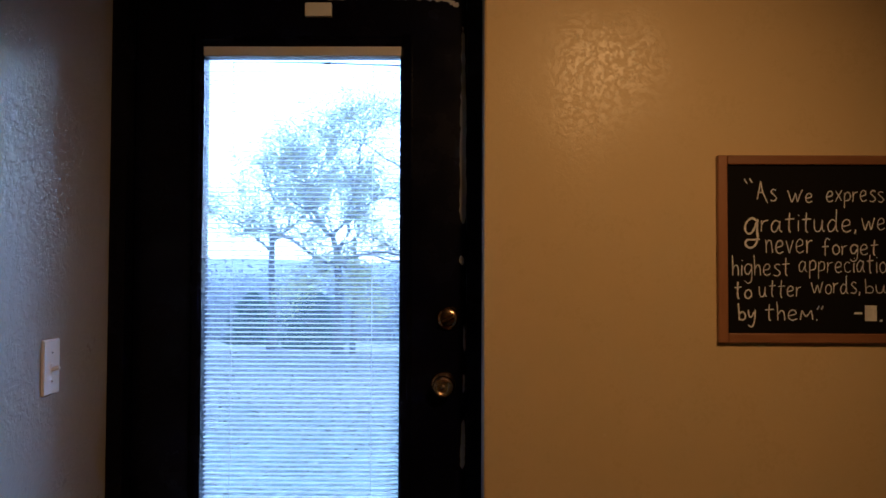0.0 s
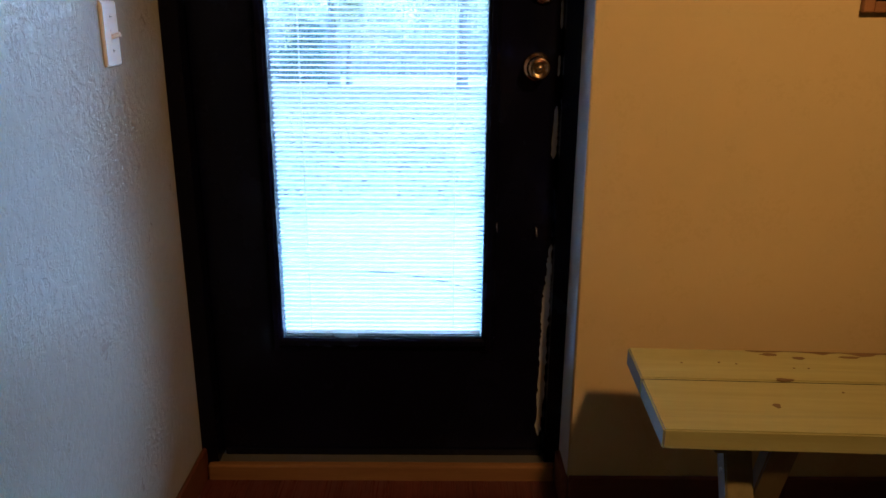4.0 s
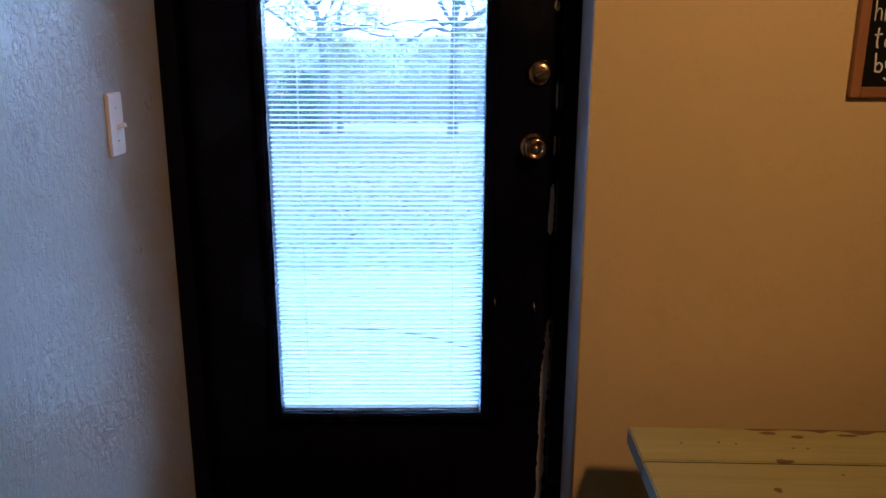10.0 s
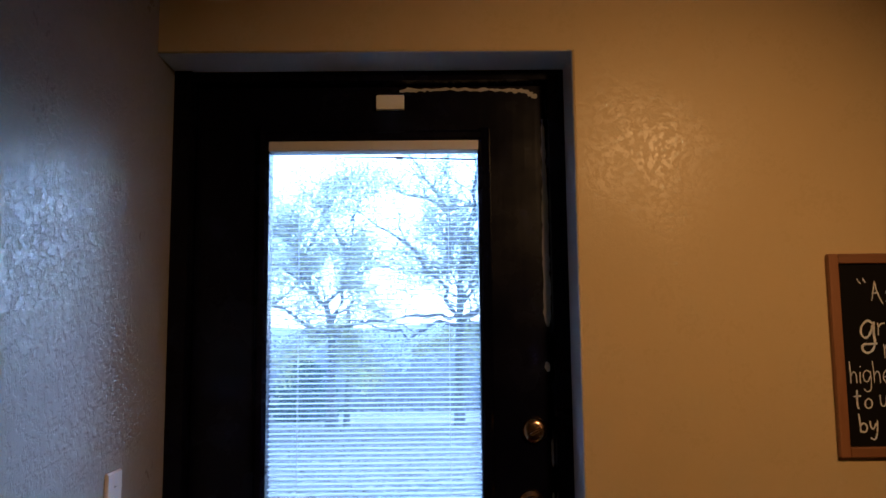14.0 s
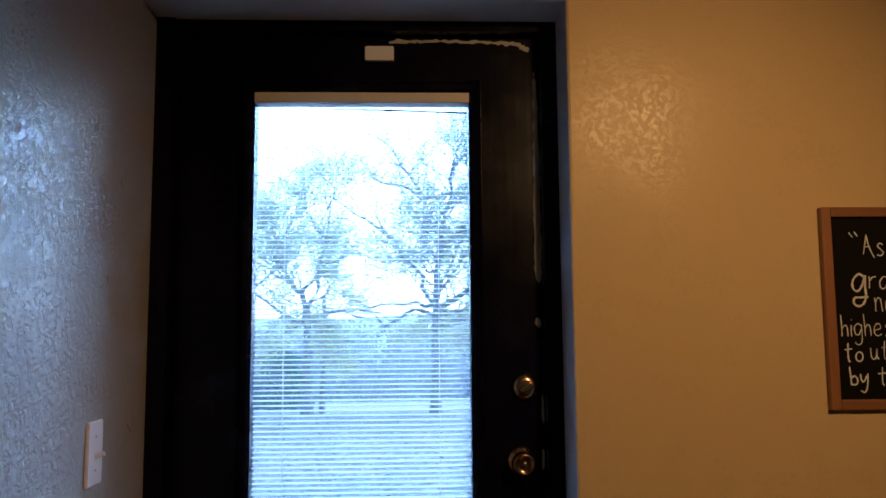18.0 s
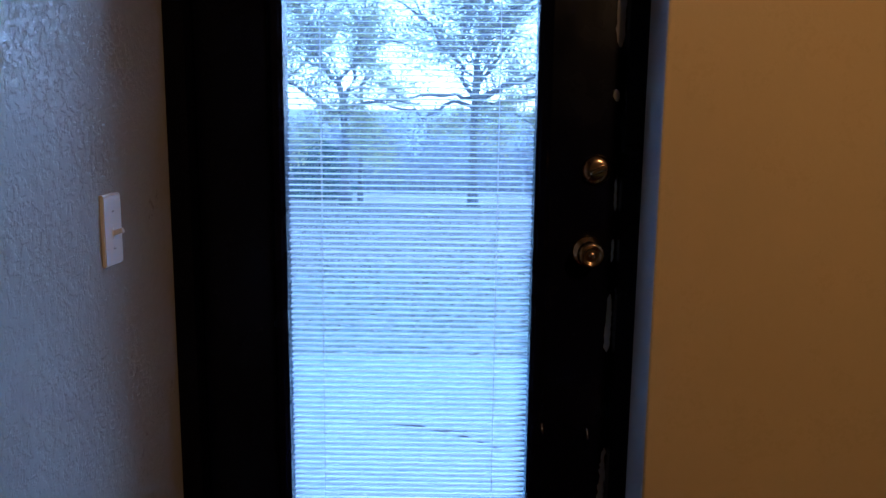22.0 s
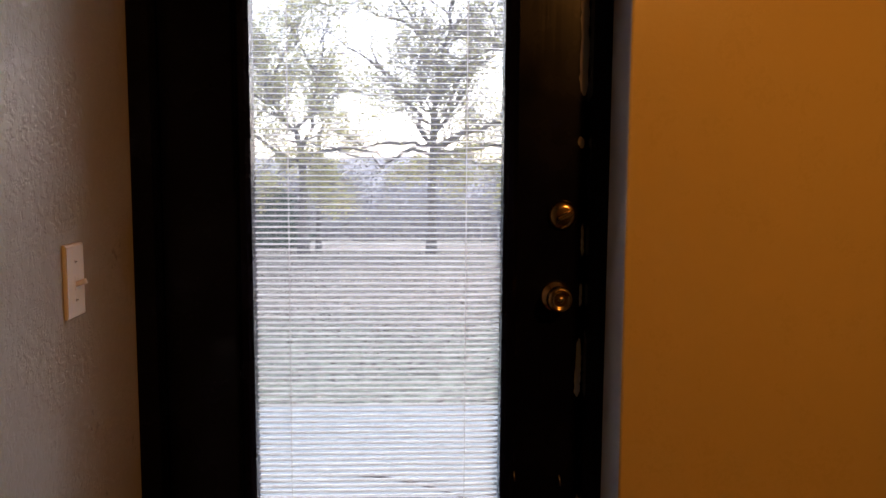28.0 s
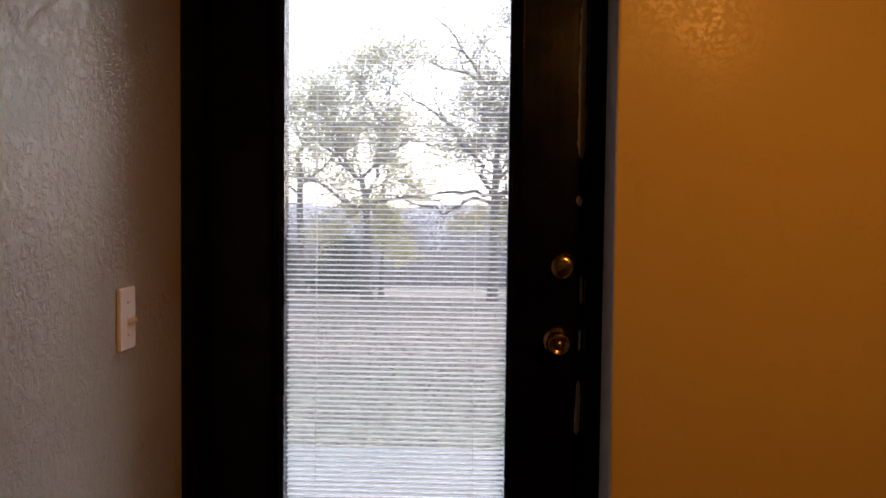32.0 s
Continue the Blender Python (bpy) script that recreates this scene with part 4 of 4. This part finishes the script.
def crown_twigs(wood, leaves, rg, pts, radii, depth, leafy, size):
    """Side twigs along a limb, in turn, with leaves near their tips."""
    n = len(pts)
    for k in range(1, n):
        for _ in range((3 if depth > 1 else 4) if k > n * 0.2 else 2):
            d = (pts[k] - pts[k - 1]).normalized()
            side = Vector((rg.uniform(-1, 1), rg.uniform(-1, 1), rg.uniform(-0.5, 1.0)))
            head_dir = d * 0.55 + side.normalized() * 0.9
            ln = size * rg.uniform(0.5, 1.1)
            r = max(min(radii[k] * 0.5, 0.03 if depth > 1 else 0.01), 0.007)
            p, q = twig_walk(rg, pts[k], head_dir, ln, r, 0.38, 0.1, 4)
            tube(wood, p, q, 3 if depth == 1 else 4)
            if depth > 1:
                crown_twigs(wood, leaves, rg, p, q, depth - 1, leafy, size * 0.6)
            else:
                for _ in range(leafy):
                    c = p[rg.randint(1, len(p) - 1)] + Vector((rg.gauss(0, 0.1), rg.gauss(0, 0.1), rg.gauss(0, 0.1)))
                    s = rg.uniform(0.024, 0.05)
                    u = Vector((rg.uniform(-1, 1), rg.uniform(-1, 1), rg.uniform(-1, 1))).normalized() * s
                    w = u.cross(Vector((rg.uniform(-1, 1), rg.uniform(-1, 1), rg.uniform(-1, 1)))).normalized() * s * 0.6
                    leaves.faces.new([leaves.verts.new(c + t) for t in (-u, w, u, -w)])


def tree(at, trunk, limbs, label, seed, leafy=5, girth=0.13, size=1.3, depth=2):
    """Trunk points and limbs are given from the tree's foot."""
    rg = random.Random(seed)
    t = thing("oak_tree", label, "tree", at, "trees on the lawn")
    bm = bmesh.new()
    tp = [Vector(p) for p in trunk]
    tr = [girth * (1.35 if k == 0 else 1.0 - 0.35 * k / (len(tp) - 1)) for k in range(len(tp))]
    tube(bm, tp, tr, 12)
    part("trunk", bm, BARK, t, smooth=True)
    wood, leaves = bmesh.new(), bmesh.new()
    for r0, *pts in limbs:
        bare, full = r0 < 0, r0 > 1
        r0 = r0 - 1 if full else abs(r0)
        raw = [Vector(p) for p in pts]
        fine, rad = [], []
        for i in range(len(raw) - 1):
            for s in range(3):
                f = s / 3
                p = raw[i].lerp(raw[i + 1], f)
                if i or s:
                    p += Vector((rg.gauss(0, 0.06), rg.gauss(0, 0.06), rg.gauss(0, 0.06)))
                fine.append(p)
        fine.append(raw[-1])
        rad = [0.68 * r0 * (1 - 0.8 * k / (len(fine) - 1)) for k in range(len(fine))]
        lb = bmesh.new()
        tube(lb, fine, rad, 8)
        part("limb", lb, BARK, t, smooth=True)
        crown_twigs(wood, leaves, rg, fine, rad, 1 if bare else depth, 1 if bare else 4 if full else leafy, size * (0.45 if full else 0.6 if bare else 1.0))
    part("twigs", wood, GLARE_TWIG, t)
    part("crown", leaves, OAK_LEAF, t, "thin yellow-green autumn leaves")
    return t


GL = "mature oak with thin yellowing leaves on the lawn"
# limbs: radius (negative for a nearly bare one, plus 1 for a leafy one), then points x, y, z
tree((1.21, 20, -0.92), [(0, 0, 0), (0.02, 0, 0.8), (0.0, 0, 1.8), (0.03, 0, 2.9), (0.06, 0, 3.9)], [
    (0.13, (0.03, 0, 2.9), (0.1, 0.2, 4.2), (0.35, 0.1, 5.6), (0.6, 0.0, 7.0), (0.8, 0.2, 7.9)),
    (-0.1, (0.02, 0, 2.95), (-0.3, -0.2, 3.75), (-1.25, -0.4, 4.8), (-1.95, -0.4, 5.4), (-3.0, -0.6, 6.0)),
    (-0.045, (-1.25, -0.4, 4.8), (-1.6, -0.3, 5.6), (-1.75, -0.3, 6.3)),
    (-0.08, (0.0, 0, 2.7), (-0.8, -0.4, 2.8), (-1.3, -0.7, 2.45), (-1.9, -0.8, 2.7), (-3.0, -1.0, 2.9), (-3.7, -1.0, 2.75)),
    (-0.09, (0.0, 0, 3.0), (-0.8, 0.3, 3.05), (-1.9, 0.4, 2.98), (-2.8, 0.5, 3.4)),
    (0.13, (0.03, 0, 2.75), (1.0, 0.3, 2.9), (2.1, 0.4, 3.05), (3.2, 0.4, 3.3)),
    (0.045, (0.1, 0.1, 3.9), (-0.4, -0.3, 4.3), (-0.9, -0.4, 4.5)),
    (0.045, (0.12, 0.1, 4.2), (0.5, -0.3, 4.5), (0.9, -0.3, 4.9)),
    (0.045, (0.1, 0.1, 3.7), (-0.3, -0.4, 4.4), (-0.5, -0.5, 5.1)),
    (0.15, (0.05, 0, 2.9), (0.9, -0.2, 3.3), (1.9, -0.3, 3.6), (3.0, -0.4, 4.3)),
    (0.08, (0.08, 0, 3.3), (1.0, 0.4, 4.6), (1.8, 0.3, 5.9), (2.3, 0.2, 7.3)),
    (0.07, (0.1, 0.1, 4.0), (-0.25, 0.4, 5.0), (-0.3, 0.4, 6.0), (-0.2, 0.2, 7.0)),
    (1.06, (0.04, 0, 2.6), (0.8, -0.5, 2.6), (1.4, -0.6, 2.3), (1.9, -0.7, 1.8)),
    (0.07, (0.05, 0, 3.1), (0.5, 0.4, 4.4), (1.2, 0.5, 5.4), (1.5, 0.4, 6.8)),
    (0.06, (0.2, 0.1, 4.6), (1.0, -0.4, 5.3), (2.0, -0.5, 5.5), (2.9, -0.4, 5.9)),
    (0.06, (0.6, 0.0, 7.0), (1.1, 0.2, 7.6), (1.5, 0.2, 8.0)),
    (0.05, (0.5, 0.0, 6.8), (1.2, 0.1, 7.6), (2.2, 0.1, 8.2)),
    (0.05, (0.3, 0.1, 5.4), (1.2, 0.2, 6.4), (2.2, 0.3, 7.0)),
    (0.045, (0.15, 0.1, 4.4), (-0.3, 0.5, 4.8), (-0.8, 0.6, 5.4)),
    (0.045, (0.2, 0.1, 4.8), (0.6, 0.5, 4.9), (1.1, 0.6, 4.7)),
    (0.045, (0.1, 0.1, 3.6), (0.6, 0.5, 3.9), (1.2, 0.6, 4.1)),
    (0.045, (0.1, 0.1, 3.5), (-0.4, 0.5, 3.8), (-0.8, 0.6, 4.0)),
    (1.035, (0.0, 0, 2.5), (0.5, 0.2, 2.3), (0.8, 0.2, 1.8)),
    (1.03, (0.0, 0, 2.4), (-0.4, 0.2, 2.3), (-0.75, 0.2, 2.0)),
], GL + ", long bare limb", 21, 2)
tree((-2.32, 20, -0.98), [(0, 0, 0), (-0.02, 0, 0.9), (0.02, 0, 1.9), (-0.05, 0, 3.0)], [
    (0.12, (-0.05, 0, 2.9), (-0.5, 0.1, 3.7), (-0.9, 0.1, 4.6), (-1.1, 0.2, 5.3)),
    (0.1, (-0.03, 0, 2.9), (0.25, 0.2, 3.8), (0.4, 0.2, 5.0), (0.55, 0.2, 6.4)),
    (-0.08, (0.0, 0, 2.7), (0.9, -0.3, 3.0), (1.7, -0.5, 2.95), (2.4, -0.5, 2.55)),
    (0.08, (-0.05, 0, 2.6), (-1.0, -0.3, 3.0), (-1.9, -0.4, 3.5), (-2.6, -0.4, 3.6)),
    (0.06, (-0.9, 0.1, 4.6), (-0.6, 0.2, 5.3), (-0.4, 0.2, 5.9)),
    (0.05, (0.4, 0.2, 5.0), (-0.1, 0.3, 5.8), (-0.3, 0.3, 6.6)),
    (0.05, (-1.0, 0.2, 5.0), (-1.4, 0.2, 5.2), (-1.8, 0.2, 5.3)),
    (0.05, (0.5, 0.2, 5.8), (0.7, 0.2, 6.3), (0.9, 0.2, 6.6)),
    (0.07, (-0.3, 0, 3.4), (0.5, 0.2, 4.2), (1.3, 0.2, 4.5), (1.9, 0.3, 4.4)),
    (0.07, (-0.4, 0, 3.6), (-1.3, 0.2, 4.3), (-2.2, 0.2, 4.7)),
    (1.05, (0.0, 0, 2.6), (0.45, 0.1, 2.5), (0.75, 0.0, 1.9), (0.95, 0.0, 1.3)),
    (1.04, (0.0, 0, 2.7), (0.25, -0.3, 2.5), (0.45, -0.4, 2.0), (0.6, -0.4, 1.5)),
    (1.05, (0.0, 0, 2.5), (-0.5, 0.1, 2.4), (-0.9, 0.0, 1.9), (-1.3, 0.0, 1.6)),
], "mature oak with a yellowing leafy top", 22, 5, girth=0.15)
tree((-1.98, 20.6, -0.98), [(0, 0, 0), (0.02, 0, 1.1), (0.08, 0, 2.3), (0.04, 0, 3.4)], [
    (0.05, (0.04, 0, 3.3), (0.1, 0.1, 4.2), (0.4, 0.1, 5.2)),
    (0.04, (0.05, 0, 2.6), (0.5, 0.1, 3.1), (1.0, 0.1, 3.3)),
], "slender young oak beside a larger trunk", 23, 5, girth=0.075, size=0.9)
tree((-4.55, 21.5, -1.0), [(0, 0, 0), (0.03, 0, 1.2), (-0.02, 0, 2.6), (0.0, 0, 3.8)], [
    (0.09, (0.0, 0, 3.7), (-0.2, 0.1, 4.8), (-0.3, 0.1, 6.0)),
    (0.07, (0.0, 0, 3.3), (1.0, 0.1, 4.2), (1.7, 0.1, 4.6)),
    (0.07, (0.0, 0, 3.0), (-1.0, 0.1, 3.8), (-1.8, 0.1, 4.2)),
], GL, 24, 5, girth=0.13)
tree((5.6, 24, -1.1), [(0, 0, 0), (0.05, 0, 1.5), (0.0, 0, 3.0)], [
    (0.1, (0.0, 0, 2.9), (0.3, 0.1, 4.6), (0.2, 0.1, 6.4)),
    (0.1, (0.0, 0, 2.9), (-1.0, 0, 5.6), (-1.8, 0.1, 8.0), (-2.5, 0.1, 10.2)),
    (0.07, (-1.8, 0, 6.4), (-2.7, 0.2, 8.0), (-3.7, 0.2, 9.2)),
    (0.22, (0.0, 0, 2.9), (-0.9, 0, 5.2), (-1.8, 0, 6.4), (-2.63, 0, 6.73), (-3.75, 0, 7.03), (-4.63, 0, 6.9), (-5.5, 0, 7.3), (-6.4, 0, 7.6)),
    (0.1, (-2.63, 0, 6.73), (-3.2, 0.2, 7.9), (-3.9, 0.2, 9.0)),
    (-0.06, (-3.75, 0, 7.03), (-4.3, 0.2, 6.5), (-5.0, 0.2, 6.2)),
    (0.1, (-4.63, 0, 6.9), (-5.3, 0.1, 8.0), (-6.2, 0.1, 9.0)),
    (0.08, (0.0, 0, 2.8), (-1.2, 0.1, 3.4), (-2.4, 0.1, 3.6)),
    (0.08, (0.0, 0, 2.7), (1.2, 0.1, 3.6), (2.2, 0.1, 4.6)),
], GL, 25, 2, girth=0.15)


def cedar(at, height, width, seed):
    rg = random.Random(seed)
    t = thing("cedar_bush", "dark green cedar bush at the edge of the lawn", "bush", at, "cedar bushes")
    bm = bmesh.new()
    tube(bm, [Vector((0, 0, 0)), Vector((0.02, 0, height * 0.9))], [0.06, 0.01], 7)
    part("trunk", bm, BARK, t)
    bm = bmesh.new()
    for _ in range(4200):
        h = rg.random() ** 1.3
        r = width * (1 - h) ** 0.4 * math.sqrt(rg.random()) * (1 + 0.25 * math.sin(h * 19 + seed))
        a = rg.uniform(0, 6.283)
        c = Vector((r * math.cos(a), r * math.sin(a), 0.05 + h * height))
        u = Vector((math.cos(a) * 0.6 + rg.gauss(0, 0.4), math.sin(a) * 0.6 + rg.gauss(0, 0.4), rg.uniform(0.1, 1))).normalized() * rg.uniform(0.06, 0.13)
        w = u.cross(Vector((rg.uniform(-1, 1), rg.uniform(-1, 1), 0.2))).normalized() * 0.03
        bm.faces.new([bm.verts.new(c + p) for p in (-u * 0.3, w, u, -w)])
    part("foliage", bm, CEDAR, t)


cedar((-3.5, 22.4, -1.03), 1.8, 1.1, 5)
cedar((-5.9, 24.5, -1.1), 1.7, 0.9, 6)


def far_wood():
    """Bare trees that fill the valley: trunks with forked twigs."""
    rg = random.Random(31)
    wood, leaf = bmesh.new(), bmesh.new()
    for _ in range(330):
        y = 32 + 60 * rg.random() ** 1.3
        x = (y + 2) * rg.uniform(-0.42, 0.42)
        z = ground_z(x, y) - 0.2
        h = rg.uniform(0.6, 0.9) * (1.5 - z)
        for _ in range(40):
            v = Vector((x + rg.gauss(0, 1.6), y + rg.gauss(0, 1.0), z + 2.2 * rg.random() ** 2))
            u = Vector((rg.uniform(-1, 1), 0.2, rg.uniform(-1, 1))).normalized() * rg.uniform(0.1, 0.24)
            w = Vector((-u.z, 0.1, u.x)) * 0.7
            leaf.faces.new([leaf.verts.new(v + t) for t in (-u, w, u, -w)])
        p, q = twig_walk(rg, (x, y, z), (0, 0, 1), h, 0.1, 0.08, 0.3, 6)
        tube(wood, p, q, 4)
        for k in range(1, 7):
            for _ in range(4):
                a, b = twig_walk(rg, p[k], (rg.uniform(-1, 1), rg.uniform(-1, 1), rg.uniform(0.1, 1.0)), h * rg.uniform(0.15, 0.3), 0.035, 0.35, 0.15, 3)
                tube(wood, a, b, 3)
                c = a[-1]
                for _ in range(2):
                    v = c + Vector((rg.gauss(0, 0.5), rg.gauss(0, 0.5), rg.gauss(0, 0.5)))
                    u = Vector((rg.uniform(-1, 1), 0.2, rg.uniform(-1, 1))).normalized() * rg.uniform(0.07, 0.14)
                    w = Vector((-u.z, 0.1, u.x)) * 0.6
                    leaf.faces.new([leaf.verts.new(v + t) for t in (-u, w, u, -w)])
    tagged(part("far_woods", wood, TWIG), "leafless woods filling the valley, paled and blued with painted haze", "woods", kind="stuff")
    tagged(part("far_woods_leaves", leaf, HAZED_LEAF), "sparse leaves in the far woods, paled with painted haze", "woods", kind="stuff")


far_wood()


def hill():
    bm = bmesh.new()
    ys = [(96, -6.6), (130, -4.5), (180, -1.2), (240, 2.0), (300, 4.4), (360, 5.4), (480, 2.0)]
    xs = [-500 + 20 * k for k in range(51)]
    grid = [[bm.verts.new((x, y, z + (z + 7) * (0.2 * noise.noise((x * 0.011, y * 0.004, 2.0)) + 0.11 * math.cos(x * 0.055 - 0.5)) + 1.2 * noise.noise((x * 0.13, y * 0.07, 5.0)))) for x in xs] for y, z in ys]
    for a, b in zip(grid, grid[1:]):
        for k in range(len(xs) - 1):
            bm.faces.new((a[k], a[k + 1], b[k + 1], b[k])).smooth = True
    return bm


setting("hill", hill(), HILL, "low wooded hill, distance haze painted in as pale blue-grey", "hill")

pipe_rail = thing("pipe_gate", "white painted pipe gate beside the lawn", "gate", (2.84, 22.4, -1.0))
for x in (0.0, 0.52, 1.5, 2.4):
    bm = bmesh.new()
    tube(bm, [(x, 0, 0), (x, 0, 0.76)], [0.022, 0.022], 10)
    part("post", bm, PIPE, pipe_rail)
for zz in (0.74, 0.46):
    bm = bmesh.new()
    tube(bm, [(-0.1, 0, zz), (2.5, 0, zz)], [0.016, 0.016], 8)
    part("rail", bm, PIPE, pipe_rail)

# ---- floor planks, last ----
plank_w, plank_l = 0.128, 1.2
bm = box(0, plank_w - 0.0002, 0, plank_l - 0.0002, -0.012, 0.0)
bmesh.ops.bevel(bm, geom=[e for e in bm.edges if all(v.co.z > -0.006 for v in e.verts)], offset=0.0003, segments=1, affect="EDGES")
plank_data = mesh_of("plank", bm, PLANK)
rng = random.Random(9)
col = 0
x = 0.002
while x + plank_w < ROOM_X:
    top, first = 0.1, 0.15 + (col * 0.37) % 0.85
    while top > ROOM_Y + 0.01:
        first = min(first, (top - ROOM_Y) / plank_l)
        p = new("plank", plank_data)
        p.parent = floor
        p.matrix_local = pose(x, top - plank_l * first, 0) @ Matrix.Diagonal((1, first, 1, 1))
        top -= plank_l * first
        first = 1.0
    x += plank_w
    col += 1
